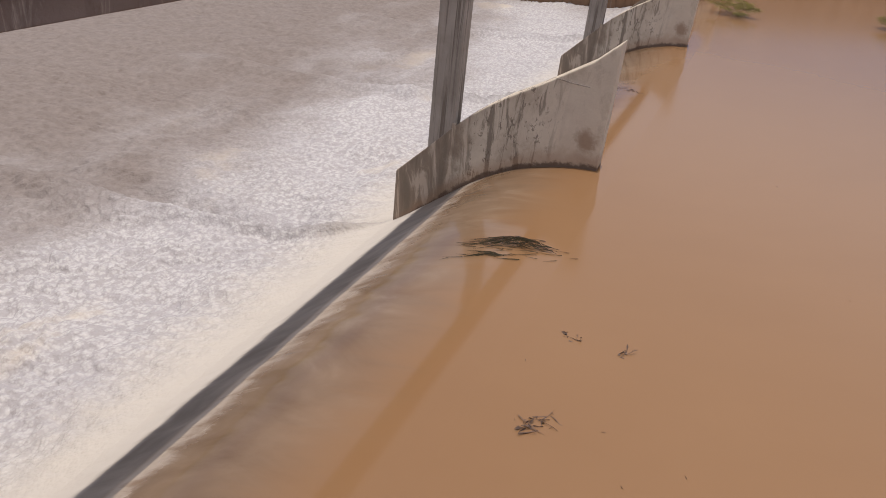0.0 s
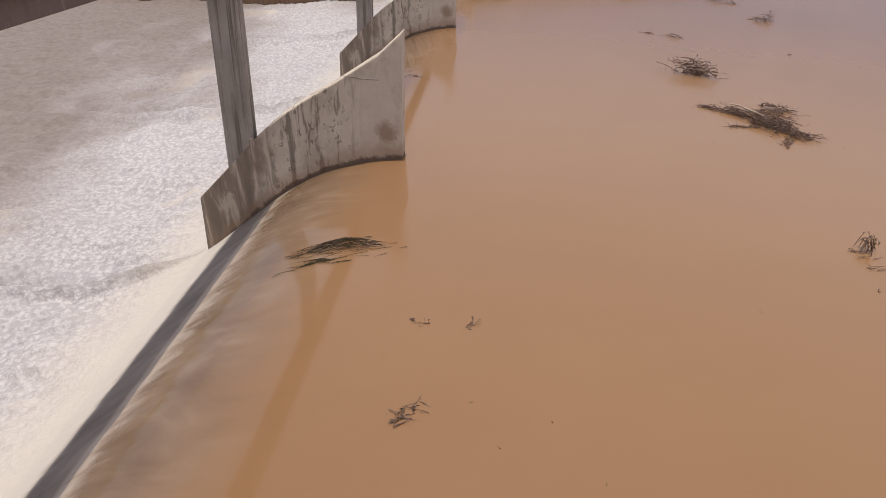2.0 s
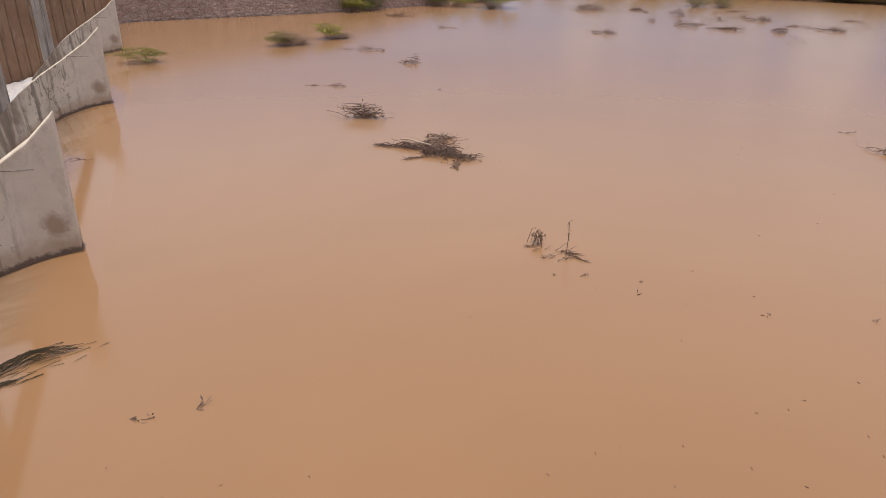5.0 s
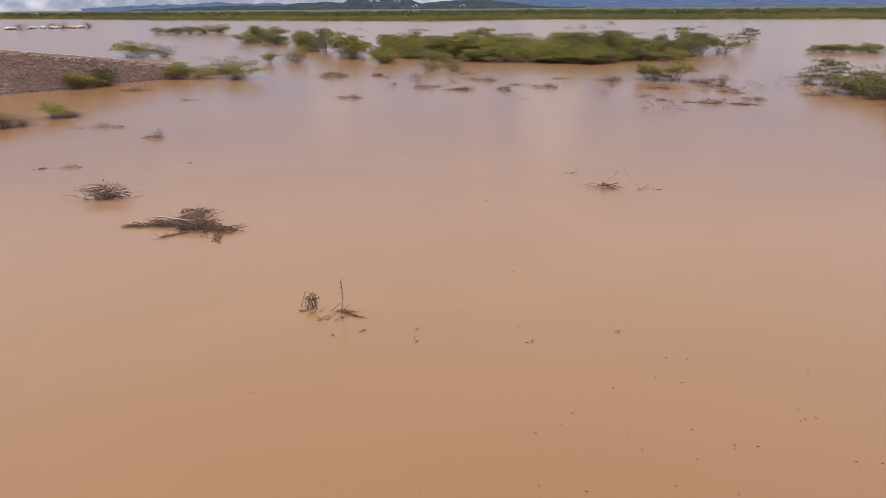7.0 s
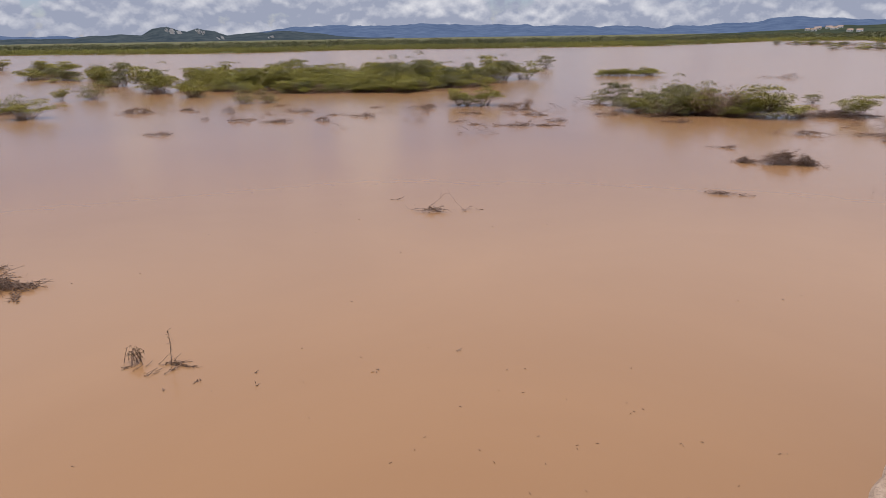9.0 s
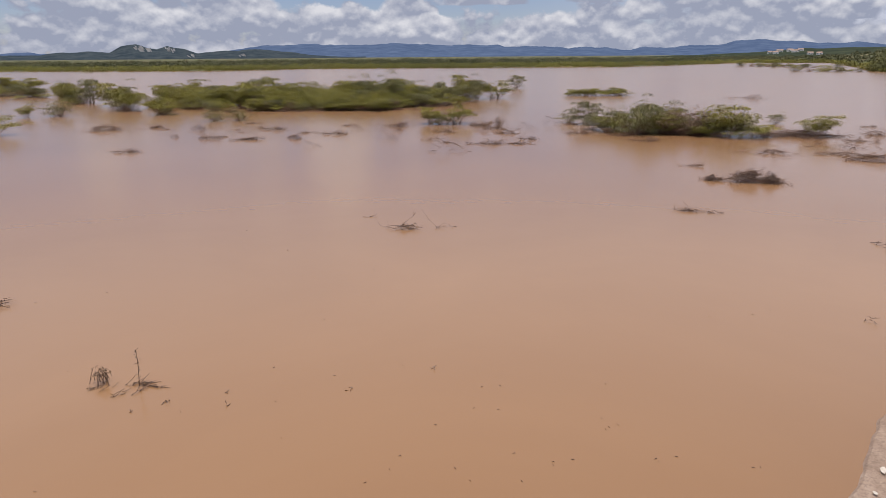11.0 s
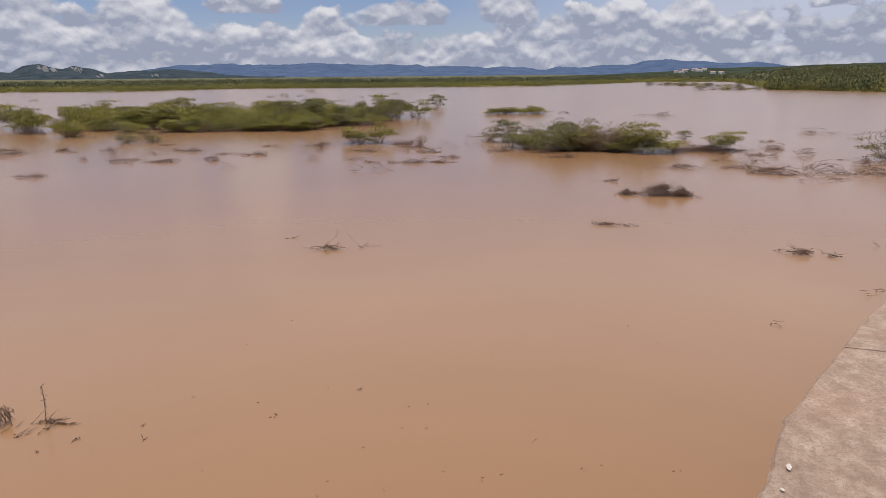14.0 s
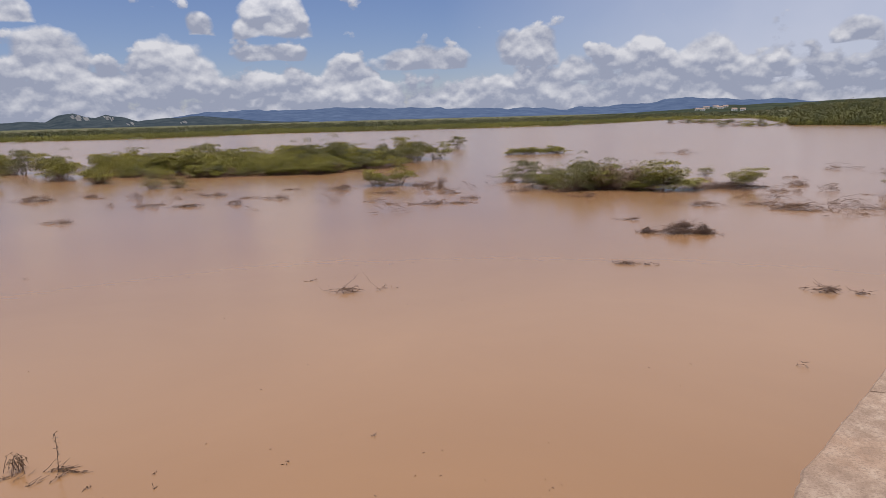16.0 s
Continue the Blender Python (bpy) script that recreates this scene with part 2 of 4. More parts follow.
def concrete(name, light, dark, stains=0.5, drip=True, runs=False):
    m = Mat(name, 0.88, 0.25)
    broad = m.noise(0.8, 6, 0.62, warp=0.4)
    base = m.ramp(broad, (0.3, dark), (0.68, light))
    if runs:
        run = m.noise(1.0, 6, 0.65, (7.5, 7.5, 0.22), 0.4)
        base = m.mix(m.math("MULTIPLY", m.step(run, 0.47, 0.60), stains), base, (0.115, 0.088, 0.07))
    if drip:
        run = m.noise(1.0, 6, 0.65, (5.5, 5.5, 0.55), 0.3)
        base = m.mix(m.math("MULTIPLY", m.step(run, 0.52, 0.68), stains), base, (0.085, 0.065, 0.052))
        rust = m.noise(0.7, 5, 0.6, (2.0, 2.0, 0.8), 0.8)
        base = m.mix(m.math("MULTIPLY", m.step(rust, 0.56, 0.72), 0.45), base, (0.26, 0.14, 0.08))
        pale = m.noise(1.4, 6, 0.7, (3.0, 3.0, 0.5), 0.6)
        base = m.mix(m.math("MULTIPLY", m.step(pale, 0.56, 0.68), 0.5), base, (0.62, 0.56, 0.49))
        fleck = m.noise(3.2, 7, 0.7, (2.2, 2.2, 0.9), 0.5)
        base = m.mix(m.math("MULTIPLY", m.step(fleck, 0.55, 0.64), 0.4), base, (0.12, 0.085, 0.062))
        damp = m.math("ADD", m.axis(0), m.math("MULTIPLY", m.noise(0.9, 5, 0.6), 2.2))
        base = m.mix(m.math("MULTIPLY", m.step(damp, -2.9, -4.6), 0.55), base, (0.17, 0.105, 0.068))
        silt_line = m.math("ADD", m.math("SUBTRACT", m.axis(2), m.math("MULTIPLY", m.axis(0), 0.62)), m.math("MULTIPLY", m.noise(1.3, 5, 0.6, (2, 2, 0.8)), 1.6))
        base = m.mix(m.math("MULTIPLY", m.step(silt_line, 3.5, 2.3), 0.8), base, (0.16, 0.088, 0.05))
    fine = m.noise(26, 5, 0.7)
    base = m.mix(m.math("MULTIPLY", fine, 0.35), base, dark)
    m.color(base)
    m.bump(m.math("ADD", fine, m.math("MULTIPLY", m.noise(5, 5), 1.5)), 0.35, 0.02)
    return m.m


def pier_concrete():
    """Smooth cast concrete: dirt runs below the middle of the coping, a wet rim along the water, a mud-stained tail."""
    m = Mat("pier_concrete", 0.85, 0.25)
    x, z = m.axis(0), m.axis(2)
    base = m.ramp(m.noise(0.9, 6, 0.62, warp=0.5), (0.3, (0.50, 0.42, 0.335)), (0.68, (0.66, 0.575, 0.47)))
    cloudy = m.noise(2.6, 7, 0.68, (1.2, 1.2, 0.8), 0.5)
    base = m.mix(m.math("MULTIPLY", m.step(cloudy, 0.48, 0.66), 0.40), base, (0.33, 0.26, 0.195))
    middle = m.math("MULTIPLY", m.step(x, -2.5, -3.3), m.step(x, -5.1, -4.3))
    run = m.noise(1.0, 6, 0.66, (5.0, 5.0, 0.75), 0.5)
    base = m.mix(m.math("MULTIPLY", m.math("MULTIPLY", m.step(run, 0.51, 0.60), middle), 0.75), base, (0.115, 0.088, 0.068))
    speck = m.noise(7.0, 6, 0.7, (1.3, 1.3, 0.8), 0.4)
    base = m.mix(m.math("MULTIPLY", m.math("MULTIPLY", m.step(speck, 0.57, 0.63), middle), 0.7), base, (0.09, 0.065, 0.05))
    tail = m.step(m.math("ADD", x, m.math("MULTIPLY", m.math("SUBTRACT", m.noise(1.1, 6, 0.65), 0.5), 1.6)), -4.3, -5.0)
    streaks = m.ramp(m.noise(1.2, 6, 0.65, (3.2, 3.2, 0.55), 0.7), (0.40, (0.115, 0.08, 0.058)), (0.54, (0.20, 0.145, 0.105)), (0.62, (0.48, 0.38, 0.30)))
    base = m.mix(m.math("MULTIPLY", tail, 0.85), base, streaks)
    aft = m.math("SUBTRACT", -1.9, x)
    over = m.math("ADD", z, m.math("MULTIPLY", m.math("MULTIPLY", aft, aft), 0.15))
    over = m.math("SUBTRACT", over, m.math("MULTIPLY", m.math("SUBTRACT", m.noise(2.2, 6, 0.65), 0.5), 0.45))
    base = m.mix(m.math("MULTIPLY", m.step(over, 0.42, 0.12), 0.5), base, (0.30, 0.17, 0.095))
    base = m.mix(m.math("MULTIPLY", m.step(over, 0.11, 0.03), 0.85), base, (0.07, 0.036, 0.024))
    spot = m.n("ShaderNodeVectorMath")
    spot.operation = "DISTANCE"
    m.put(spot.inputs[0], m.pos)
    spot.inputs[1].default_value = (-2.15, -0.19, 0.50)
    stain = m.math("ADD", spot.outputs["Value"], m.math("MULTIPLY", m.noise(3.0, 5, 0.65, warp=0.6), 0.55))
    base = m.mix(m.math("MULTIPLY", m.step(stain, 0.56, 0.36), 0.7), base, (0.22, 0.125, 0.07))
    fine = m.noise(26, 5, 0.7)
    m.color(m.mix(m.math("MULTIPLY", fine, 0.25), base, (0.36, 0.29, 0.22)))
    m.bump(m.math("ADD", fine, m.math("MULTIPLY", m.noise(5, 5), 1.5)), 0.3, 0.02)
    return m.m


def plain(name, a, b, scale=6.0, rough=0.85, vary=0.0, spec=0.3):
    """Two mixed tones with grain; vary shifts the tone from object to object."""
    m = Mat(name, rough, spec)
    base = m.ramp(m.noise(scale, 5, 0.6), (0.3, a), (0.7, b))
    if vary:
        base = m.mix(m.math("MULTIPLY", m.random(), vary), base, a)
    m.color(base)
    m.bump(m.noise(scale * 4, 4), 0.3, 0.02)
    return m.m


def leafage(name, a, b, c, rough=0.6):
    m = Mat(name, rough, 0.3)
    tone = m.mix(0.45, m.ramp(m.island(), (0.0, a), (0.55, b), (1.0, c)), b)
    other = m.mix(m.math("MULTIPLY", m.random(), 0.6), tone, a)
    m.color(m.mix(m.math("MULTIPLY", m.step(m.noise(0.12, 4), 0.42, 0.62), 0.6), other, a))
    m.b.inputs["Subsurface Weight"].default_value = 0.0
    return m.m


def wood_cover(name, a, b, scale):
    """Scrub seen from afar: broad patches of two greens and some dry brown."""
    m = Mat(name, 0.7, 0.2)
    base = m.ramp(m.noise(scale, 5, 0.65, (1, 1, 0.2)), (0.38, a), (0.60, b))
    base = m.mix(m.math("MULTIPLY", m.step(m.noise(scale * 2.3, 5, 0.6, (1, 1, 0.2), 0.5), 0.55, 0.68), 0.5), base, (0.16, 0.115, 0.06))
    m.color(m.mix(m.math("MULTIPLY", m.island(), 0.4), base, a))
    return m.m


M_WATER, M_FALL = mud.m, fall.m
M_PIER = pier_concrete()
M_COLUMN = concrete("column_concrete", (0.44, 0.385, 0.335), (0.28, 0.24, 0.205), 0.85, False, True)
# bridge concrete made darker: the shade on its sides is in the base colour
M_DECK = concrete("shaded_deck_concrete", (0.24, 0.19, 0.17), (0.17, 0.13, 0.115), 0.3)
slab = Mat("worn_slab_concrete", 0.92, 0.2)
sl1 = slab.noise(3.2, 9, 0.74, (0.8, 1.7, 1), 0.1)
sl2 = slab.noise(38, 6, 0.75)
sl3 = slab.noise(0.6, 5, 0.6, warp=0.5)
sl4 = slab.noise(9, 7, 0.72, (1, 1.5, 1), 0.3)
tone = slab.ramp(sl1, (0.36, (0.21, 0.145, 0.109)), (0.48, (0.295, 0.212, 0.162)), (0.56, (0.345, 0.255, 0.198)), (0.66, (0.42, 0.33, 0.265)))
tone = slab.mix(slab.math("MULTIPLY", slab.step(sl3, 0.45, 0.65), 0.3), tone, (0.36, 0.21, 0.13))
tone = slab.mix(slab.math("MULTIPLY", slab.step(sl4, 0.50, 0.60), 0.5), tone, (0.25, 0.175, 0.13))
slab.color(slab.mix(slab.math("MULTIPLY", slab.step(sl2, 0.50, 0.60), 0.6), tone, (0.18, 0.125, 0.095)))
slab.bump(slab.math("ADD", sl2, slab.math("MULTIPLY", sl4, 1.2)), 0.8, 0.02)
M_SLAB = slab.m
M_SIDE = concrete("stained_side_wall", (0.36, 0.24, 0.15), (0.22, 0.115, 0.062), 0.75)
M_STONE = plain("field_stone", (0.27, 0.185, 0.15), (0.66, 0.51, 0.425), 2.6, 0.9, 0.7)
M_MORTAR = plain("lime_mortar", (0.34, 0.255, 0.21), (0.50, 0.40, 0.34), 5.0, 0.95)
M_TWIG = plain("wet_dead_wood", (0.065, 0.038, 0.027), (0.18, 0.108, 0.075), 9.0, 0.8)
M_PALE = plain("bare_peeled_wood", (0.34, 0.25, 0.18), (0.46, 0.36, 0.27), 9.0, 0.8)
M_REED = leafage("drowned_grass", (0.045, 0.036, 0.02), (0.08, 0.066, 0.036), (0.15, 0.115, 0.068), 0.45)
M_LEAF = leafage("thorn_bush_leaf", (0.10, 0.095, 0.014), (0.205, 0.185, 0.024), (0.34, 0.29, 0.044))
M_OLIVE = leafage("dull_bush_leaf", (0.08, 0.08, 0.026), (0.15, 0.14, 0.042), (0.26, 0.225, 0.08))
M_GREY = leafage("mud_coated_leaf", (0.12, 0.075, 0.045), (0.19, 0.12, 0.075), (0.27, 0.18, 0.115))
M_LITTER = leafage("sodden_leaf_litter", (0.08, 0.051, 0.04), (0.16, 0.105, 0.08), (0.28, 0.19, 0.145))
M_WOODS = wood_cover("far_scrub", (0.095, 0.095, 0.022), (0.175, 0.163, 0.030), 0.02)
M_DARKWOODS = wood_cover("far_woods", (0.042, 0.047, 0.020), (0.088, 0.088, 0.034), 0.012)
M_BANKWOODS = wood_cover("bank_woods", (0.034, 0.040, 0.014), (0.115, 0.108, 0.026), 0.14)
M_WHITE = plain("limewashed_wall", (0.66, 0.63, 0.60), (0.8, 0.78, 0.75), 3.0)
M_TILE = plain("clay_roof_tile", (0.22, 0.15, 0.12), (0.33, 0.24, 0.20), 3.0)
M_CHALK = plain("pale_boulder", (0.30, 0.26, 0.235), (0.48, 0.43, 0.40), 2.0)
M_GLASS = plain("dark_window", (0.03, 0.035, 0.04), (0.05, 0.05, 0.055), 3.0, 0.2)
M_DROP = plain("bird_dropping", (0.36, 0.31, 0.26), (0.54, 0.49, 0.43), 45.0)

soil = Mat("scrub_ground", 0.95, 0.2)
s1 = soil.noise(0.035, 6, 0.6, warp=0.4)
s2 = soil.noise(1.2, 5, 0.6)
soil.color(soil.mix(soil.step(s1, 0.25, 0.48), soil.ramp(s2, (0.3, (0.24, 0.15, 0.085)), (0.7, (0.34, 0.23, 0.14))), soil.ramp(s2, (0.3, (0.045, 0.05, 0.02)), (0.7, (0.085, 0.085, 0.034)))))
soil.bump(s2, 0.5, 0.1)
M_SOIL = soil.m


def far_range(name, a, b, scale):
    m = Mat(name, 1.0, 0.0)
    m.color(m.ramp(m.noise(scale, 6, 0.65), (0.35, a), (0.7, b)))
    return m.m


# air haze is painted into these base colours as blue, most on the range
M_RANGE = far_range("haze_blue_range", (0.045, 0.068, 0.125), (0.075, 0.105, 0.17), 0.012)
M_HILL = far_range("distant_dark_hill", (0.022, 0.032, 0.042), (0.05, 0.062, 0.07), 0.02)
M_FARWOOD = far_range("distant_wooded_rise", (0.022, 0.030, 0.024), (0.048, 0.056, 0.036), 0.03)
M_ROCK = far_range("bare_granite_face", (0.28, 0.27, 0.28), (0.46, 0.45, 0.45), 0.05)


# ---- builders ----
class Geo:
    """Vertices and faces that become one mesh."""

    def __init__(self):
        self.v, self.f = [], []

    def add(self, verts, faces):
        k = len(self.v)
        self.v.extend(verts)
        self.f.extend([tuple(i + k for i in q) for q in faces])

    def box(self, x0, y0, z0, x1, y1, z1):
        self.add([(x, y, z) for z in (z0, z1) for x, y in ((x0, y0), (x1, y0), (x1, y1), (x0, y1))],
                 [(3, 2, 1, 0), (4, 5, 6, 7), (0, 1, 5, 4), (1, 2, 6, 5), (2, 3, 7, 6), (3, 0, 4, 7)])

    def tube(self, points, radii, n=4):
        rings, k = [], len(self.v)
        for i, p in enumerate(points):
            a, b = Vector(points[max(i - 1, 0)]), Vector(points[min(i + 1, len(points) - 1)])
            d = (b - a).normalized() if (b - a).length > 1e-6 else Vector((0, 0, 1))
            u = d.orthogonal().normalized()
            w = d.cross(u)
            for j in range(n):
                c = 2 * math.pi * j / n
                self.v.append(tuple(Vector(p) + (u * math.cos(c) + w * math.sin(c)) * radii[i]))
        for i in range(len(points) - 1):
            for j in range(n):
                self.f.append((k + i * n + j, k + i * n + (j + 1) % n, k + (i + 1) * n + (j + 1) % n, k + (i + 1) * n + j))
        self.f.append(tuple(k + j for j in reversed(range(n))))
        self.f.append(tuple(k + (len(points) - 1) * n + j for j in range(n)))

    def leaf(self, p, d, side, length, width, droop=0.25):
        """A leaf with a raised midrib: two quads folded along their length."""
        p, d, side = Vector(p), Vector(d), Vector(side)
        mid = p + d * length * 0.5
        tip = p + d * length - Vector((0, 0, droop * length))
        k = len(self.v)
        self.v.extend([tuple(p), tuple(mid + side * width * 0.5), tuple(tip), tuple(mid - side * width * 0.5)])
        self.f.append((k, k + 1, k + 2, k + 3))

    def mesh(self, name, material, smooth=False):
        me = bpy.data.meshes.new(name)
        me.from_pydata(self.v, [], self.f)
        me.materials.append(material)
        if smooth:
            me.polygons.foreach_set("use_smooth", [True] * len(me.polygons))
        me.update()
        return me


def part(name, geo, material, parent=None, label="", smooth=False, bevel=0.0):
    ob = new(name, geo.mesh(name, material, smooth))
    if bevel:
        mod = ob.modifiers.new("worn_edges", "BEVEL")
        mod.width, mod.segments, mod.limit_method, mod.angle_limit = bevel, 2, "ANGLE", radians(35)
    if parent:
        ob.parent = parent
    if label:
        tagged(ob, label)
    return ob


def thing(name, place, label, category, group="", turn=0.0):
    ob = new(name)
    ob.empty_display_size = 0.2
    ob.matrix_world = pose(*place, 0, 0, turn)
    return tagged(ob, label, category, group)


def smooth01(v, lo, hi):
    t = np.clip((np.asarray(v, float) - lo) / (hi - lo), 0, 1)
    return t * t * (3 - 2 * t)


def lattice(ix, iy, seed):
    h = (ix.astype(np.int64) * 374761393 + iy.astype(np.int64) * 668265263 + seed * 1274126177) & 0xFFFFFFFF
    h = ((h ^ (h >> 13)) * 1103515245 + 12345) & 0xFFFFFFFF
    return ((h ^ (h >> 16)) & 0xFFFF) / 65535.0


def vnoise(x, y, seed=0):
    ix, iy = np.floor(x), np.floor(y)
    u, v = x - ix, y - iy
    u, v = u * u * (3 - 2 * u), v * v * (3 - 2 * v)
    a, b = lattice(ix, iy, seed), lattice(ix + 1, iy, seed)
    c, d = lattice(ix, iy + 1, seed), lattice(ix + 1, iy + 1, seed)
    return (a * (1 - u) + b * u) * (1 - v) + (c * (1 - u) + d * u) * v


def fbm(x, y, seed=0, octaves=4):
    total, amp, size = 0.0, 0.5, 1.0
    for i in range(octaves):
        total = total + amp * vnoise(x * size, y * size, seed + i * 7)
        amp, size = amp * 0.5, size * 2.03
    return total


def sheet(name, gx, gy, gz, material, smooth=True):
    """A mesh over arrays of shape (rows, columns)."""
    r, c = gx.shape
    ids = np.arange(r * c).reshape(r, c)
    faces = np.stack([ids[:-1, :-1], ids[1:, :-1], ids[1:, 1:], ids[:-1, 1:]], -1).reshape(-1, 4)
    geo = Geo()
    geo.v = np.stack([gx, gy, gz], -1).reshape(-1, 3).tolist()
    geo.f = faces.tolist()
    return new(name, geo.mesh(name, material, smooth))


# ---- ground and water ----
SPAN, PIERS = 12.87, (12.9, 25.77, 38.6)       # bay width, centre lines of the piers
FAR_SIDE = 51.5
SHORE_AT = (-95, -30, -5, 10, 20, 33, 40, 48, 61, 72, 76, 80, 86, 88, 89, 96, 110, 130, 150, 172, 185)
SHORE_R = (900, 900, 800, 560, 400, 325, 300, 330, 316, 325, 366, 445, 445, 300, 238, 214, 200, 160, 90, 60, 60)


def ground_height(x, y):
    bearing, r = np.degrees(np.arctan2(x, y)), np.hypot(x, y)
    shore = np.interp(bearing, SHORE_AT, SHORE_R)
    past = r - shore - (fbm(x * 0.03, y * 0.03, 5) - 0.5) * 22
    land = -2.5 + 2.9 * smooth01(past, -14, 6) + 0.5 * smooth01(past, 5, 220)
    land = land + smooth01(bearing, 84, 93) * smooth01(past, 10, 420) * 7.5 + (fbm(x * 0.01, y * 0.01, 9) - 0.45) * 1.2 * smooth01(past, 15, 200)
    # embankment on both sides of the spillway, and the lower valley behind it
    crest = 3.1 - np.maximum(x - 1.0, 0) * 0.55 - np.maximum(-13.0 - x, 0) * 0.45
    valley = -4.2 + 3.4 * smooth01(np.maximum(-1.5 - y, y - 53.0), 0, 25) + fbm(x * 0.05, y * 0.05, 3) * 1.2
    dry = np.maximum(np.where(x < -3, valley, land), np.maximum(crest, -3.0))
    dry = np.where(x > 2.5, np.maximum(land, np.where(y < 0, crest - 0.3 * np.maximum(y + 4.5, 0), np.where(y > 56, crest - 0.8, -3.0))), dry)
    bay = (y > -1.2) & (y < FAR_SIDE + 1.4) & (x < 4)
    return np.where(bay, -6.5, dry)


rr = np.concatenate([np.linspace(0.5, 80, 110), np.geomspace(82, 4700, 90)])
th = np.radians(np.concatenate([np.linspace(-180, -5, 90), np.linspace(-4, 104, 300), np.linspace(106, 180, 45)]))
R_, T_ = np.meshgrid(rr, th, indexing="ij")
GX, GY = R_ * np.sin(T_), R_ * np.cos(T_)
ground = tagged(sheet("ground", GX, GY, ground_height(GX, GY), M_SOIL), "dry scrub land with brown soil and green patches", "ground", kind="structure")

wx = np.concatenate([np.linspace(-1.5, 60, 80), np.geomspace(62, 900, 30)])
wy = np.concatenate([-np.geomspace(700, 3.0, 20), np.linspace(0, 60, 80), np.geomspace(62, 1000, 24)])
WX, WY = np.meshgrid(wx, wy, indexing="ij")
water = tagged(sheet("water", WX, WY, np.zeros_like(WX), M_WATER), "still muddy brown flood water of the reservoir", "water", kind="structure")

PROFILE_X = (-120, -60, -19, -14, -11, -9, -7.5, -6.1, -5.0, -4.4, -3.8, -3.25, -2.5, -2.0, -1.5)
PROFILE_Z = (-4.9, -4.5, -4.0, -3.8, -3.6, -3.4, -3.0, -2.34, -1.45, -0.95, -0.55, -0.30, -0.09, -0.02, 0.0)
ox = np.concatenate([np.linspace(-1.5, -6, 46), np.linspace(-6.05, -17, 240), np.linspace(-17.1, -44, 130), np.linspace(-45, -120, 30)])
oy = np.concatenate([np.linspace(0.25, 20, 420), np.linspace(20.14, 51.45, 190)])
OX, OY = np.meshgrid(ox, oy, indexing="ij")
slope = np.interp(OX + 0.25, PROFILE_X, PROFILE_Z) * 0.25 + np.interp(OX, PROFILE_X, PROFILE_Z) * 0.5 + np.interp(OX - 0.25, PROFILE_X, PROFILE_Z) * 0.25
slope = np.where(OX > -1.9, np.interp(OX, PROFILE_X, PROFILE_Z), slope)
rough = smooth01(-OX, 5.6, 9.0)


def cells(x, y, seed):
    """Distance to the nearest of a field of scattered points."""
    ix, iy = np.floor(x), np.floor(y)
    best = np.full_like(x, 9.0)
    for i in (-1, 0, 1):
        for j in (-1, 0, 1):
            cx, cy = ix + i, iy + j
            best = np.minimum(best, np.hypot(cx + lattice(cx, cy, seed) - x, cy + lattice(cx, cy, seed + 5) - y))
    return best


bend_x, bend_y = (fbm(OX * 0.6, OY * 0.6, 71, 3) - 0.45) * 1.6, (fbm(OX * 0.6, OY * 0.6, 75, 3) - 0.45) * 1.6
scallop = 0.6 - cells((OX + bend_x) * 2.6, (OY + bend_y) * 3.6, 13)
small_scallop = 0.6 - cells((OX + bend_x) * 5.6, (OY + bend_y) * 7.2, 17)
puffy = (fbm(OX * 1.6, OY * 2.2, 21, 3) - 0.45) * 0.14 + (0.13 * scallop + 0.05 * small_scallop) * (0.35 + 1.2 * fbm(OX * 0.25, OY * 0.3, 91, 3))
bumps = puffy + (fbm(OX * 0.5, OY * 0.7, 31, 3) - 0.45) * 0.55
bumps = bumps * rough * (1 - 0.6 * smooth01(-OX, 20, 45)) + (fbm(OX * 0.5, OY * 3.0, 41, 3) - 0.45) * 0.05 * smooth01(-OX, 3.0, 4.5)
# where wake shade and thinner foam are put into the water colour
trough_dark = np.zeros_like(OX)
WAKE_RUN, WAKE_SIDE = (0, 1.3, 2.6, 4.2, 5.9, 8.6, 11.5, 40), (-0.19, -0.42, -0.77, -0.86, -0.95, -1.1, -1.35, -3.0)
for yp in PIERS:
    run = np.maximum(-6.1 - OX, 0)
    line = np.interp(run, WAKE_RUN, WAKE_SIDE) + yp
    wide = 0.06 + 0.055 * run
    ridge = np.exp(-((OY - line) / wide) ** 2) * 0.5 - np.exp(-((OY - line - 2.0 * wide) / (1.3 * wide)) ** 2) * 0.45
    rope = np.exp(-((OY - line - 0.05) / (0.09 + 0.012 * run)) ** 2) * smooth01(run, 0.0, 0.3) * (1 - smooth01(run, 2.5, 6.5))
    slack = 0.36 * np.exp(-((OY - line - 0.7 - 0.10 * run) / (0.35 + 0.08 * run)) ** 2) * smooth01(run, 2.5, 6) * (1 - smooth01(run, 9, 18))
    trough_dark = np.maximum(trough_dark, np.maximum(rope, slack))
    bumps = bumps + ridge * 0.7 * smooth01(run, 0, 1.5) * (1 - 0.8 * smooth01(run, 8, 22))
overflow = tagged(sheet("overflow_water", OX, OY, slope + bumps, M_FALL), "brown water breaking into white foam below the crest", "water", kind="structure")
trough_data = overflow.data.attributes.new("trough_shade", "FLOAT", "POINT")
trough_data.data.foreach_set("value", trough_dark.ravel().astype(np.float32))

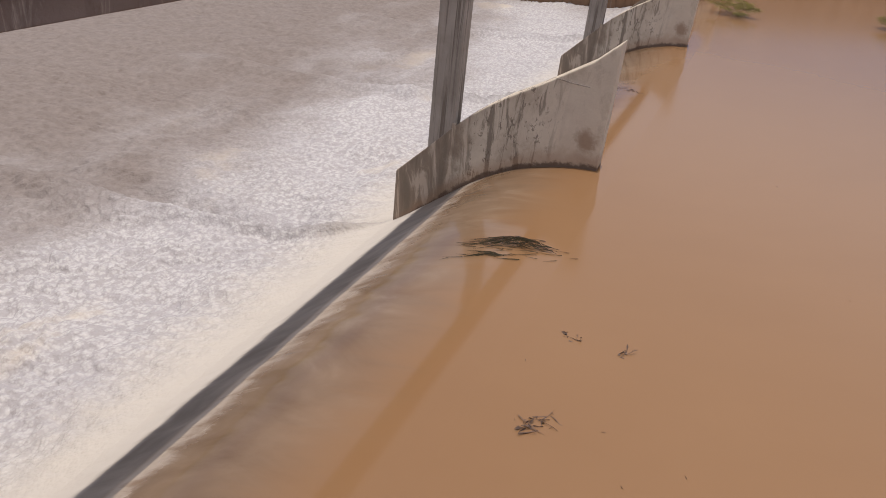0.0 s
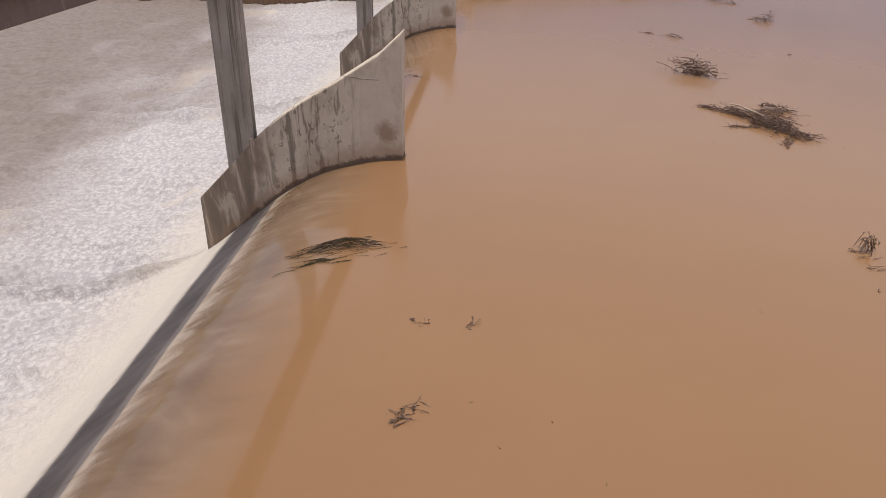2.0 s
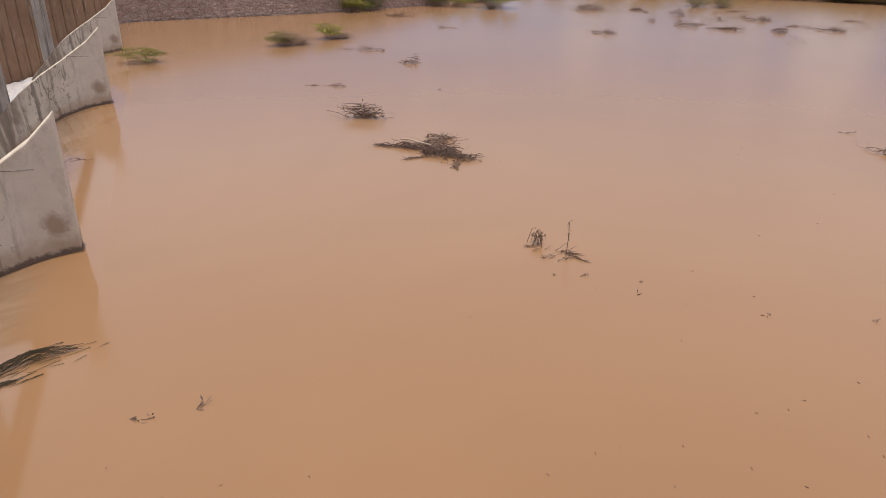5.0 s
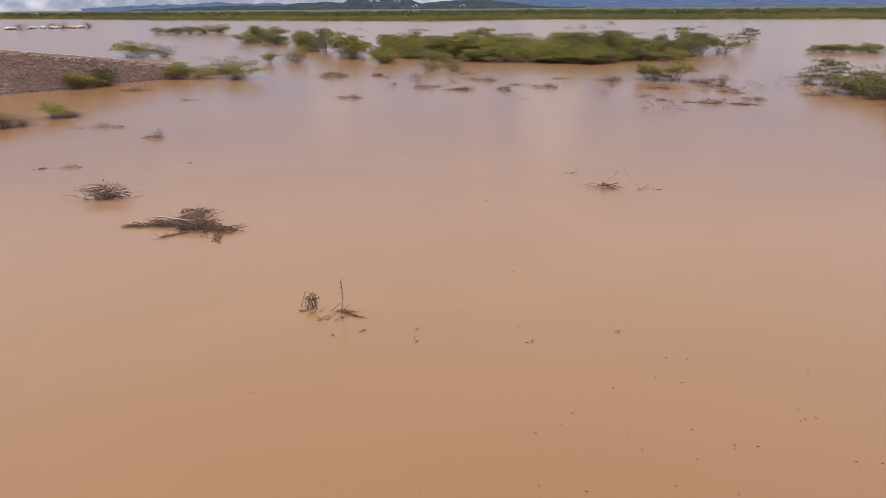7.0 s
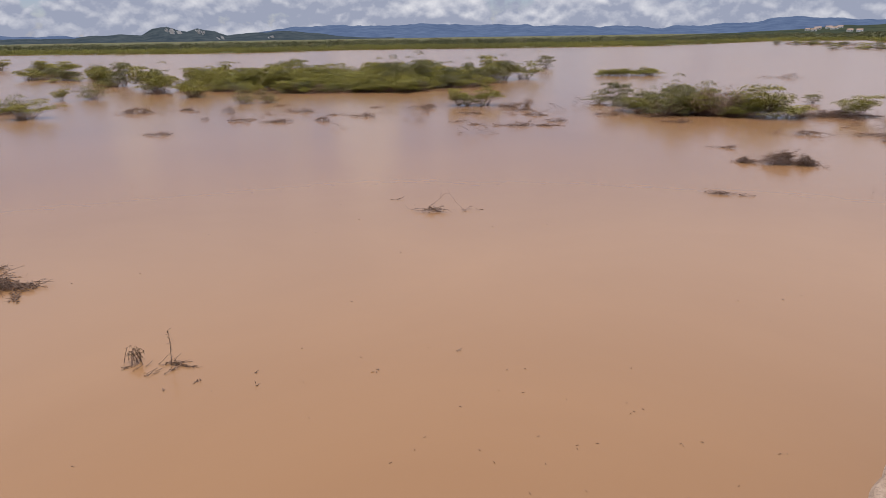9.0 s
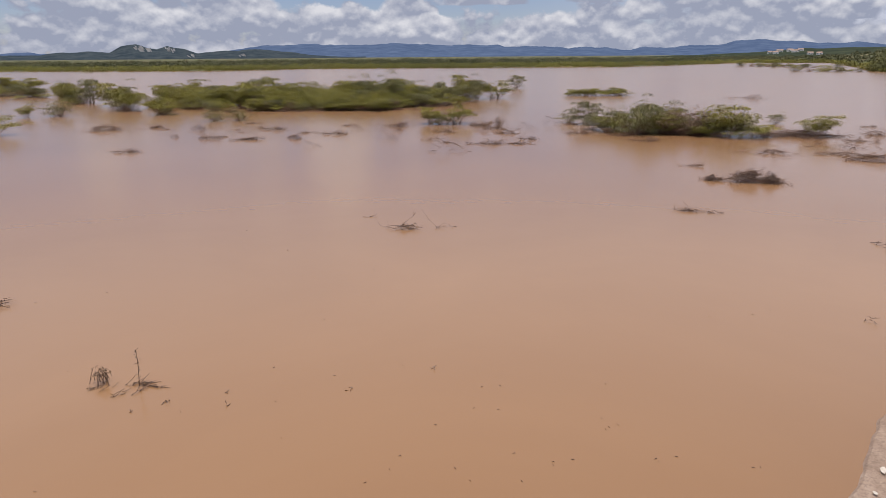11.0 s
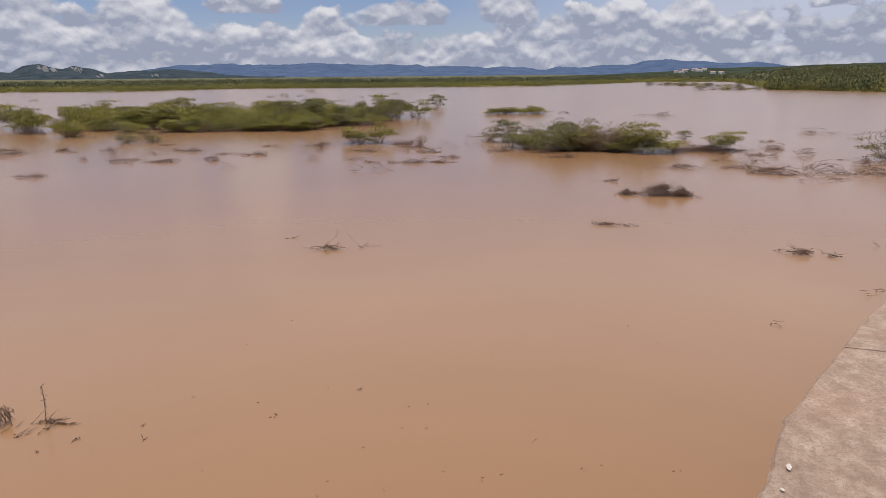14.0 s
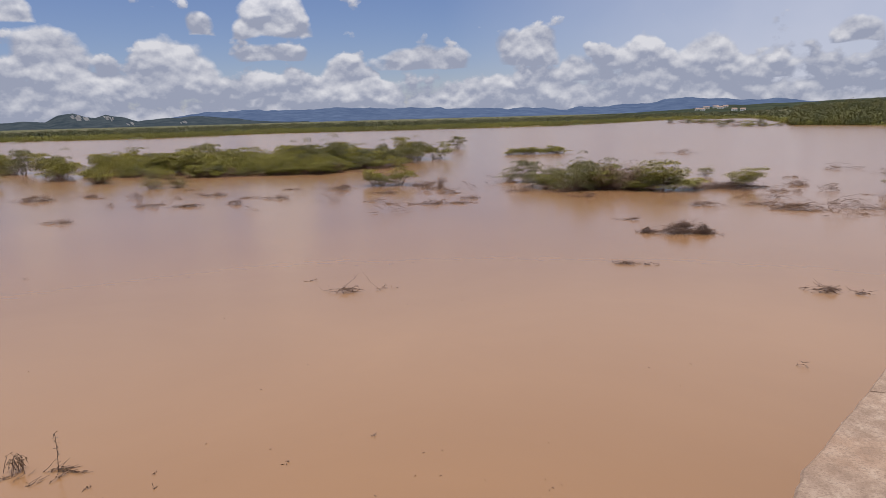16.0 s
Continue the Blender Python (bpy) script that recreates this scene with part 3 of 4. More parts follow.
# ---- spillway structure ----
PIER_OUTLINE = ((-1.88, -1.2), (-1.88, 2.40), (-2.33, 1.97), (-3.19, 1.40), (-3.81, 1.02), (-4.24, 0.72), (-4.55, 0.47),
                (-4.87, 0.17), (-5.43, -0.42), (-6.11, -1.12), (-6.13, -4.2), (-4.4, -3.2), (-3.0, -1.6))


def make_pier():
    """A wedge-shaped pier with the column of the footbridge on its back."""
    root = thing("spillway_pier", (0, 0, 0), "weathered grey concrete spillway pier with dark water stains", "pier", "piers of the spillway")
    geo, n = Geo(), len(PIER_OUTLINE)
    for y in (-0.19, 0.19):
        geo.v.extend([(x, y, z) for x, z in PIER_OUTLINE])
    geo.f.append(tuple(range(n)))
    geo.f.append(tuple(reversed(range(n, 2 * n))))
    geo.f.extend([((i + 1) % n, i, n + i, n + (i + 1) % n) for i in range(n)])
    part("body", geo, M_PIER, root, bevel=0.025)
    geo = Geo()
    geo.box(-5.43, -0.17, -0.60, -4.87, 0.17, 3.62)
    part("column", geo, M_COLUMN, root, "rectangular concrete column streaked with dark runs", bevel=0.03)
    geo = Geo()
    geo.box(-4.93, -0.20, 0.12, -4.84, -0.08, 0.24)
    part("mortar_lump", geo, M_PIER, root, bevel=0.03)
    geo = Geo()
    geo.tube([(-2.30, -0.192, 1.52), (-2.62, -0.193, 1.53), (-2.98, -0.192, 1.565)], [0.008, 0.011, 0.006], 5)
    part("pour_ridge", geo, M_COLUMN, root, "thin raised pour line on the concrete")
    return root


pier = make_pier()
pier.matrix_world = pose(0, PIERS[0], 0)
for yp in PIERS[1:]:
    copy_thing(pier, pose(0, yp, 0))

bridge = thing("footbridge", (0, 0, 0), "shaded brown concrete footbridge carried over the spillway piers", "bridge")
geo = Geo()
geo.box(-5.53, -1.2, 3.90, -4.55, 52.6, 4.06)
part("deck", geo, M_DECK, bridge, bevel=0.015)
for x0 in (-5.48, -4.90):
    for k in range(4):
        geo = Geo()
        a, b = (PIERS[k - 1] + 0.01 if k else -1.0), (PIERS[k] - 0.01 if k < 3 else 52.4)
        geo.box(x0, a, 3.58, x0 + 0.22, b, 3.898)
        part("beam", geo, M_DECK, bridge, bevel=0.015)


def top_of_wing(x):
    return np.interp(x, (-9, 0, 30), (3.4, 3.4, -0.9))


# wing wall below the camera: a paved crest that falls towards the water
EDGE_X = np.array((-9.0, -1.0, 1.5, 3.57, 4.25, 4.76, 5.2, 6.2, 7.67, 9.0, 10.4, 11.77, 15.0, 20.0, 28.0))
EDGE_Y = np.array((0.22, 0.38, 0.16, -0.11, -0.15, -0.20, -0.30, -0.50, -0.80, -1.06, -1.36, -1.74, -2.5, -3.7, -5.6))
JOINTS = np.array((2.2, 7.62, 13.1, 18.6))
ex = np.unique(np.concatenate([np.arange(-9, 28.01, 0.08)] + [JOINTS + d for d in (-0.03, -0.012, 0.012, 0.03)]))
ey = np.interp(ex, EDGE_X, EDGE_Y) + 0.03
chip = (fbm(ex * 5.1, ex * 0 + 0.5, 51, 4) - 0.47) * 0.04 - 0.025 * smooth01(vnoise(ex * 1.3, ex * 0, 77), 0.75, 0.9)
rows = []
for k, (dy, dz) in enumerate(((-0.5, -9.0), (-0.10, -0.5), (-0.03, -0.14), (0.0, -0.02), (-0.02, 0.0), (-0.3, 0.0), (-0.7, 0.0), (-1.2, 0.01), (-1.8, 0.0), (-2.6, 0.0), (-3.6, 0.0), (-4.4, 0.0), (-4.5, -9.0))):
    wob = chip * (1.0 if 1 < k < 5 else 0.3 if k == 5 else 0.0)
    up = (fbm(ex * 1.7, ex * 0 + dy * 3, 61, 4) - 0.47) * 0.03 if 2 < k < 12 else 0.0
    cut = np.abs(ex[:, None] - JOINTS).min(1) < 0.02
    rows.append((ex, ey + dy + wob, top_of_wing(ex) + dz + up - np.where(cut, 0.035, 0.0) * (2 < k < 12)))
wing = tagged(sheet("wall_near", np.array([r[0] for r in rows]).T[:, ::-1], np.array([r[1] for r in rows]).T[:, ::-1], np.array([r[2] for r in rows]).T[:, ::-1], M_SLAB, smooth=False),
              "worn pale concrete crest of the wing wall", "wall", kind="structure")
random.seed(4)
for k, (x0, dy) in enumerate(((3.96, -0.085), (3.62, -0.07), (5.4, -0.9), (4.9, -0.75))):
    y0, geo = float(np.interp(x0, EDGE_X, EDGE_Y)) + dy, Geo()
    rim = [(random.uniform(0.8, 1.15) * (0.055, 0.02, 0.018, 0.013)[k] * math.cos(j * 0.4488), random.uniform(0.8, 1.15) * (0.014, 0.010, 0.012, 0.009)[k] * math.sin(j * 0.4488)) for j in range(14)]
    geo.add([(0, 0, 0.003)] + [(u, v, 0.0) for u, v in rim], [(0, j + 1, (j + 1) % 14 + 1) for j in range(14)])
    drop = part("bird_dropping", geo, M_DROP)
    drop.matrix_world = pose(x0, y0, float(top_of_wing(x0)) + 0.012, 0, 8, 20 * k)
    tagged(drop, "dried white splash on the worn concrete crest", "dropping")

# side walls of the spillway
geo = Geo()
geo.box(-46, -2.4, -7.0, -9, 0.2, 1.2)
tagged(part("wall_south", geo, M_SIDE, bevel=0.03), "stained concrete side wall of the spillway channel", "wall", kind="structure")
geo = Geo()
prof = ((-2.6, 3.5), (-13.2, 3.5), (-14.0, 1.0), (-16.5, -2.45), (-19.0, -2.55), (-60.0, -3.6))
for y in (FAR_SIDE, FAR_SIDE + 2.0):
    geo.v.extend([(x, y, z) for x, z in prof] + [(x, y, -8.0) for x, z in prof])
n = len(prof)
for i in range(n - 1):
    geo.f.extend([(i, i + 1, n + i + 1, n + i), (2 * n + i + 1, 2 * n + i, 3 * n + i, 3 * n + i + 1), (i + 1, i, 2 * n + i, 2 * n + i + 1)])
geo.f.extend([(0, n, 3 * n, 2 * n), (n - 1, 3 * n - 1, 4 * n - 1, 2 * n - 1)])
side = tagged(part("wall_north", geo, M_SIDE, bevel=0.03), "rust-brown streaked side wall across the spillway", "wall", kind="structure")
for k, x0 in enumerate(np.arange(-13.6, -3.2, 0.62)):
    geo = Geo()
    geo.box(x0, FAR_SIDE - 0.05, -6.5, x0 + 0.56, FAR_SIDE - 0.003, 3.2 if x0 > -13 else 1.4)
    part("panel", geo, M_SIDE, side, bevel=0.012)

# masonry wing wall on the far side, falling towards the lake
FAR_X, FAR_Y, FAR_Z = (-2.6, 7.0, 12.5, 17.0, 21.0, 26.0), (51.45, 52.2, 52.7, 54.4, 55.2, 57.2), (3.9, 2.95, 2.25, 1.62, 1.0, 0.1)
fx_ = np.linspace(-2.6, 26.0, 60)
fy_, fz_ = np.interp(fx_, FAR_X, FAR_Y), np.interp(fx_, FAR_X, FAR_Z)
off = (0.0, 0.0, 0.55, 0.55)
masonry = tagged(sheet("wall_masonry", np.stack([fx_] * 4, 1), np.stack([fy_ + o for o in off], 1),
                       np.stack([fz_ * 0 - 3.5, fz_, fz_, fz_ * 0 - 3.5], 1), M_MORTAR, smooth=False),
                 "rubble masonry wing wall of grey-brown field stones", "wall", kind="structure")

# abutment block behind the camera
geo = Geo()
geo.box(-9.0, -7.0, -6.0, 1.0, -0.1, 3.36)
tagged(part("wall_abutment", geo, M_SLAB, bevel=0.03), "worn concrete abutment block beside the spillway", "wall", kind="structure")

# ---- distance ----
def ridge(name, stops, r, deep, material, seed, label, rough):
    az = np.linspace(stops[0][0], stops[-1][0], 420)
    el = np.interp(az, [s[0] for s in stops], [s[1] for s in stops])
    el = np.maximum(el + (fbm(az * 0.9, az * 0, seed, 6) - 0.47) * rough, -0.45)
    a = np.radians(az)
    lines = []
    for q in np.linspace(0, 1, 9):
        fold = (fbm(az * 1.6, az * 0 + q * 1.5, seed + 3, 4) - 0.47) * deep * 0.12 * math.sin(math.pi * q)
        d = r - deep * (1 - q) + fold
        lines.append((d * np.sin(a), d * np.cos(a), -6 + (r * np.tan(np.radians(el)) + 6 + 5) * q ** 0.8))
    ob = sheet(name, *(np.array([l[i] for l in lines]) for i in range(3)), material)
    return tagged(ob, label, "hills", kind="structure")


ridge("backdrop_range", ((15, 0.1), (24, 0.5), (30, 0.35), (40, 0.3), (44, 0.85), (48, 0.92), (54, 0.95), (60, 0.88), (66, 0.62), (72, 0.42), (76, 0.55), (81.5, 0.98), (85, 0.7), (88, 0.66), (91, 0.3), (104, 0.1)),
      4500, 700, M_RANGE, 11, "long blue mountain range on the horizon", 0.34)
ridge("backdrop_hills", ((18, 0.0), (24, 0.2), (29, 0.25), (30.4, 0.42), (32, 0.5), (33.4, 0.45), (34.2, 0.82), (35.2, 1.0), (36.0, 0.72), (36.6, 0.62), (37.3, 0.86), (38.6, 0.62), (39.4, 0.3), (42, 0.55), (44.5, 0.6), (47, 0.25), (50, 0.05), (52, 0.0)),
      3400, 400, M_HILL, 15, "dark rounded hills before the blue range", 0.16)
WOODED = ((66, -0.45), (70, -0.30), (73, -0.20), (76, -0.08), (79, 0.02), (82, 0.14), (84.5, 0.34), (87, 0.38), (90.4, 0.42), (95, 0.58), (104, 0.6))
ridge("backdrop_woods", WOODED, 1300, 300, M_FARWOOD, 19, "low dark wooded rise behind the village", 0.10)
for az, el, w, h in ((35.6, 0.74, 22, 12), (35.2, 0.84, 14, 7), (37.6, 0.58, 9, 9), (37.2, 0.70, 12, 8), (38.8, 0.26, 14, 6), (42.5, 0.27, 14, 5)):
    a, geo = math.radians(az), Geo()
    c = Vector((2960 * math.sin(a), 2960 * math.cos(a), 5 + 2960 * math.tan(math.radians(el))))
    for j in range(7):
        p = c + Vector((random.uniform(-w, w), 0, random.uniform(-h, h) * 0.6))
        geo.leaf(p, (0.7, -0.3, -0.6), (0.3, 0.1, 0.9), w, h, 0.0)
    tagged(part("bare_rock_face", geo, M_ROCK), "pale bare granite patch on the hillside", "rock face", kind="structure")


# ---- plants and driftwood ----
def wander(p, d, length, steps, bend, lift=0.0):
    pts, p, d = [tuple(p)], Vector(p), Vector(d).normalized()
    for i in range(steps):
        d = (d + Vector((random.uniform(-bend, bend), random.uniform(-bend, bend), random.uniform(-bend, bend) + lift))).normalized()
        p = p + d * length / steps
        pts.append(tuple(p))
    return pts


def rand_dir(up=0.0):
    return Vector((random.gauss(0, 1), random.gauss(0, 1), random.gauss(up, 0.6))).normalized()


def make_bush(seed, width, height, leaves, leaf_size, leaf_material, label, stems=14, bare=0.25, group="flooded bushes"):
    """A drowned thorn bush: arching stems from the water with feathery leaf sprays."""
    random.seed(seed)
    root = thing("bush", (0, 0, 0), label, "bush", group)
    wood, green = Geo(), Geo()
    for s in range(stems):
        a = 2 * math.pi * (s + random.random()) / stems
        out = random.uniform(0.25, 1.0)
        d = Vector((math.cos(a) * out * width * 0.5, math.sin(a) * out * width * 0.5, height * random.uniform(0.75, 1.15) * (1.12 - 0.55 * out)))
        start = Vector((random.uniform(-0.2, 0.2) * width * 0.5, random.uniform(-0.2, 0.2) * width * 0.5, -0.25))
        pts = wander(start, d + Vector((0, 0, height * 0.35)), d.length + 0.3, 5, 0.16, -0.07)
        wood.tube(pts, [0.022, 0.018, 0.014, 0.010, 0.006, 0.003], 3)
        for k in range(3):
            q = random.choice(pts[2:])
            tw = wander(q, rand_dir(0.5), height * 0.35, 3, 0.25, -0.05)
            wood.tube(tw, [0.008, 0.006, 0.004, 0.002], 3)
            pts = pts + tw[1:]
        for k in range(2):
            a2 = a + random.uniform(-0.6, 0.6)
            side = Vector((math.cos(a2), math.sin(a2), random.uniform(0.05, 0.55)))
            wood.tube(wander(random.choice(pts[1:4]), side, width * random.uniform(0.25, 0.48), 4, 0.18, -0.03), [0.010, 0.008, 0.006, 0.004, 0.002], 3)
        tips = [Vector(random.choice(pts[3:])) for k in range(3)] + [Vector(pts[5])]
        for tip in tips:
            rw, rh = width * random.uniform(0.13, 0.24), height * random.uniform(0.08, 0.17)
            tip.z = max(tip.z, 0.10)
            for k in range(int(leaves / stems / len(tips))):
                c, q = random.uniform(0, 6.283), math.sqrt(random.random())
                u = Vector((math.cos(c) * q * rw, math.sin(c) * q * rw, rh * (math.sqrt(max(0, 1 - q * q)) * random.uniform(0.3, 1.1) - 0.45)))
                if random.random() < bare * 0.3:
                    u *= 1.35
                at = tip + u
                at.z = max(at.z, 0.015)
                dd = (Vector((math.cos(c), math.sin(c), random.gauss(0.12, 0.35))) + rand_dir(0) * 0.6).normalized()
                sd = dd.cross(Vector((random.gauss(0, 0.45), random.gauss(0, 0.45), 1))).normalized()
                green.leaf(at, dd, sd, leaf_size * random.uniform(0.5, 1.4), leaf_size * random.uniform(0.25, 0.5))
    tagged(part("brushwood", wood, M_TWIG, root), kind="stuff")
    tagged(part("foliage", green, leaf_material, root), kind="stuff")
    return root


def place(ob, x, y, turn, size, tall=1.0, z=0.0):
    c = copy_thing(ob, pose(x, y, z, 0, 0, turn))
    c.scale = (size, size, size * tall)
    return c


def make_drift(seed, spread, across, height, count, lead=0.0, leaves=0, upright=0.12):
    """A tangle of floating twigs, lead: the way they mostly lie, in degrees."""
    random.seed(seed)
    root = thing("driftwood", (0, 0, 0), "tangle of dark dead twigs floating on the muddy water", "debris", "floating debris")
    geo = Geo()
    ca, sa = math.cos(math.radians(lead)), math.sin(math.radians(lead))
    knots = [(0.0, 0.0, 1.0)] + [(random.gauss(0, 0.26) * spread, random.gauss(0, 0.26) * across, random.uniform(0.2, 0.9)) for k in range(2 + int(spread * 1.6))]
    sprigs = max(3, count // 3)
    for k in range(sprigs):
        ku, kv, kh = random.choice(knots) if k > sprigs // 4 else knots[0]
        u, v = ku + random.gauss(0, 0.09) * spread, kv + random.gauss(0, 0.12) * across
        z = 0.006 + height * kh * random.uniform(0.0, 0.9) * math.exp(-2.0 * (abs(u) / spread) ** 2)
        yaw = math.radians(lead) + random.choice((0.0, math.pi)) + random.gauss(0, 0.5)
        up = random.gauss(0.02, 0.10) + (random.uniform(0.3, 0.9) if random.random() < upright else 0)
        d = Vector((math.cos(yaw), math.sin(yaw), up))
        length = min(0.7, spread * random.uniform(0.12, 0.42))
        r = 0.003 + 0.007 * random.random() * min(1.6, 0.5 + spread * 0.4)
        start = Vector((u * ca - v * sa, u * sa + v * ca, z)) - d * length * 0.35
        start.z = max(start.z, 0.0)
        stem = wander(start, d, length, 4, 0.20, -0.03)
        stem = [(x, y, max(zz, -0.01)) for x, y, zz in stem]
        geo.tube(stem, [r, r * 0.9, r * 0.75, r * 0.5, r * 0.25], 3)
        for j in range(4):
            q = stem[random.randint(1, 4)]
            side = (d.normalized() + rand_dir(0.35 if upright > 0.05 else -0.3) * 0.9).normalized()
            tw = wander(q, side, length * random.uniform(0.15, 0.45), 3, 0.3, -0.04)
            geo.tube([(x, y, max(zz, -0.01)) for x, y, zz in tw], [r * 0.6, r * 0.5, r * 0.35, r * 0.15], 3)
    tagged(part("brushwood", geo, M_TWIG, root), kind="stuff")
    if leaves:
        geo = Geo()
        for k in range(leaves):
            ku, kv, kh = random.choice(knots)
            u, v = ku + random.gauss(0, 0.09) * spread, kv + random.gauss(0, 0.13) * across
            heap = height * kh * math.exp(-((u - ku) / (0.16 * spread)) ** 2 - ((v - kv) / (0.26 * across)) ** 2)
            dd = rand_dir(0.2)
            geo.leaf((u * ca - v * sa, u * sa + v * ca, max(0.006, random.uniform(0.2, 1.2) * heap)), dd, dd.cross(rand_dir(1)).normalized(), random.uniform(0.04, 0.12), random.uniform(0.015, 0.04))
        tagged(part("leaf_litter", geo, M_LITTER, root), kind="stuff")
    return root

# drowned grass drawn towards the crest
random.seed(21)
tuft = thing("grass_clump", (-2.2, 9.05, 0.0), "clump of dark drowned grass combed by the current", "grass")


def water_level(x):
    return float(np.interp(x, PROFILE_X, PROFILE_Z))


for name, count, x0, y0, sx, sy, mat in (("grass_mass", 150, 0.0, 0.12, 0.30, 0.10, M_REED), ("trailing_grass", 40, -0.2, -0.30, 0.24, 0.05, M_REED), ("stalk_mass", 40, 0.08, 0.16, 0.36, 0.09, M_TWIG)):
    geo = Geo()
    for k in range(count):
        x, y = x0 + random.gauss(0, sx), y0 + random.gauss(0, sy)
        y -= 0.22 * max(-x, 0) ** 1.5
        length, way = random.uniform(0.12, 0.34), random.gauss(0.22, 0.20)
        pts = []
        for j in range(4):
            px, py = x - length * j / 3 * math.cos(way), y - length * j / 3 * math.sin(way)
            hump = 0.14 * math.exp(-(px / 0.4) ** 2 - ((py - 0.1) / 0.13) ** 2) * random.uniform(0.2, 1.0)
            pts.append((px, py, water_level(px - 2.2) + 0.012 + hump))
        geo.tube(pts, [0.0045, 0.004, 0.003, 0.001], 3)
    tagged(part(name, geo, mat, tuft), kind="stuff")

# the low twigs close to the crest
small = make_drift(31, 1.0, 0.24, 0.015, 34, 30, 26, upright=0.0)
small.matrix_world = pose(-0.80, 5.52, 0)
for seed, x, y, w, h, n, lead in ((32, -0.22, 7.20, 0.36, 0.05, 20, 80), (33, -0.80, 7.22, 0.42, 0.01, 9, -30), (34, -2.45, 18.65, 0.75, 0.06, 24, 5)):
    d = make_drift(seed, w, w * 0.4, h, n, lead, 6)
    d.matrix_world = pose(x, y, 0)

# the mat with the pale branch, and the plant with the upright stalk
random.seed(41)
mat_ = thing("driftwood", (5.92, 16.12, 0), "dense floating mat of dark sticks with one pale branch", "debris", "floating debris")
sticks, litter = Geo(), Geo()
# strands of the mat: from, to, breadth, height, sticks, leaves
for (x0, y0), (x1, y1), broad, high, count, leaves in (((-1.10, 1.15), (0.0, 0.35), 0.16, 0.06, 60, 60), ((-0.50, 0.85), (0.55, 0.0), 0.36, 0.12, 120, 260), ((-0.15, 0.10), (0.45, -0.45), 0.30, 0.15, 90, 420), ((0.30, -0.20), (0.72, -1.05), 0.24, 0.08, 70, 240),
                                                       ((0.10, 0.75), (0.80, 1.00), 0.22, 0.05, 46, 90), ((0.45, 1.40), (0.95, 1.05), 0.10, 0.10, 26, 50), ((-0.80, -0.35), (-0.05, -0.25), 0.08, 0.02, 22, 30), ((0.02, -1.60), (0.35, -0.95), 0.07, 0.02, 20, 24)):
    along = Vector((x1 - x0, y1 - y0, 0))
    across = Vector((-along.y, along.x, 0)).normalized()
    for k in range(count):
        q = random.random()
        p = Vector((x0, y0, 0)) + along * q + across * random.gauss(0, broad * 0.6) * (0.35 + q)
        p.z = random.uniform(0.0, high)
        d = along.normalized() * random.choice((-1, 1)) + across * random.gauss(0, 0.45) + Vector((0, 0, random.gauss(0.03, 0.12)))
        r = random.uniform(0.004, 0.011)
        stem = [(a, b, max(c, -0.01)) for a, b, c in wander(p - d * 0.12, d, random.uniform(0.18, 0.55), 4, 0.22, -0.04)]
        sticks.tube(stem, [r, r * 0.9, r * 0.7, r * 0.5, r * 0.2], 3)
        for j in range(2):
            tw = wander(stem[random.randint(1, 4)], d + rand_dir(0.4) * 0.9, random.uniform(0.06, 0.18), 3, 0.3, -0.03)
            sticks.tube([(a, b, max(c, -0.01)) for a, b, c in tw], [r * 0.5, r * 0.4, r * 0.3, r * 0.15], 3)
    for k in range(leaves):
        q = random.random()
        p = Vector((x0, y0, 0)) + along * q + across * random.gauss(0, broad * 0.55) * (0.4 + q)
        p.z = max(0.006, random.uniform(0.1, 1.1) * high)
        d = rand_dir(0.2)
        litter.leaf(p, d, d.cross(rand_dir(1)).normalized(), random.uniform(0.04, 0.11), random.uniform(0.015, 0.04))
tagged(part("brushwood", sticks, M_TWIG, mat_), kind="stuff")
tagged(part("leaf_litter", litter, M_LITTER, mat_), kind="stuff")
geo = Geo()
geo.tube([(-0.42, 1.18, 0.10), (-0.24, 0.95, 0.13), (-0.10, 0.62, 0.13), (0.05, 0.42, 0.12), (0.18, 0.18, 0.10)], [0.012, 0.022, 0.024, 0.020, 0.012], 6)
part("bare_branch", geo, M_PALE, mat_, "peeled pale branch")
sprig = thing("drowned_plant", (5.85, 9.55, 0), "drowned seedling with an upright stalk and curled dead leaves", "plant")
random.seed(43)
geo, leafy = Geo(), Geo()
stalk = wander((0.10, -0.12, -0.03), (0.10, -0.06, 1), 0.64, 8, 0.05, 0.03)
geo.tube(stalk, [0.005] * 6 + [0.004, 0.003, 0.002], 4)
for p in stalk[2:]:
    for k in range(3):
        d = rand_dir(0.4)
        leafy.leaf(p, d, d.cross(Vector((0, 0, 1))).normalized(), random.uniform(0.04, 0.08), 0.028)
for k in range(15):
    a, wide, tall = random.uniform(0, 6.3), random.uniform(0.12, 0.30), random.uniform(0.10, 0.30)
    foot = (-0.13 - 0.5 * wide * math.cos(a) + random.gauss(0, 0.05), 0.46 - 0.5 * wide * math.sin(a) + random.gauss(0, 0.05))
    arch = [(foot[0] + wide * math.cos(a) * q / 5, foot[1] + wide * math.sin(a) * q / 5, 0.01 + tall * math.sin(q / 5 * 2.9)) for q in range(6)]
    geo.tube(arch, [0.006, 0.006, 0.005, 0.004, 0.003, 0.002], 3)
    for p in arch[2:5]:
        for j in range(2):
            d = rand_dir(-0.5)
            leafy.leaf(p, d, d.cross(rand_dir(1)).normalized(), random.uniform(0.03, 0.06), 0.02)
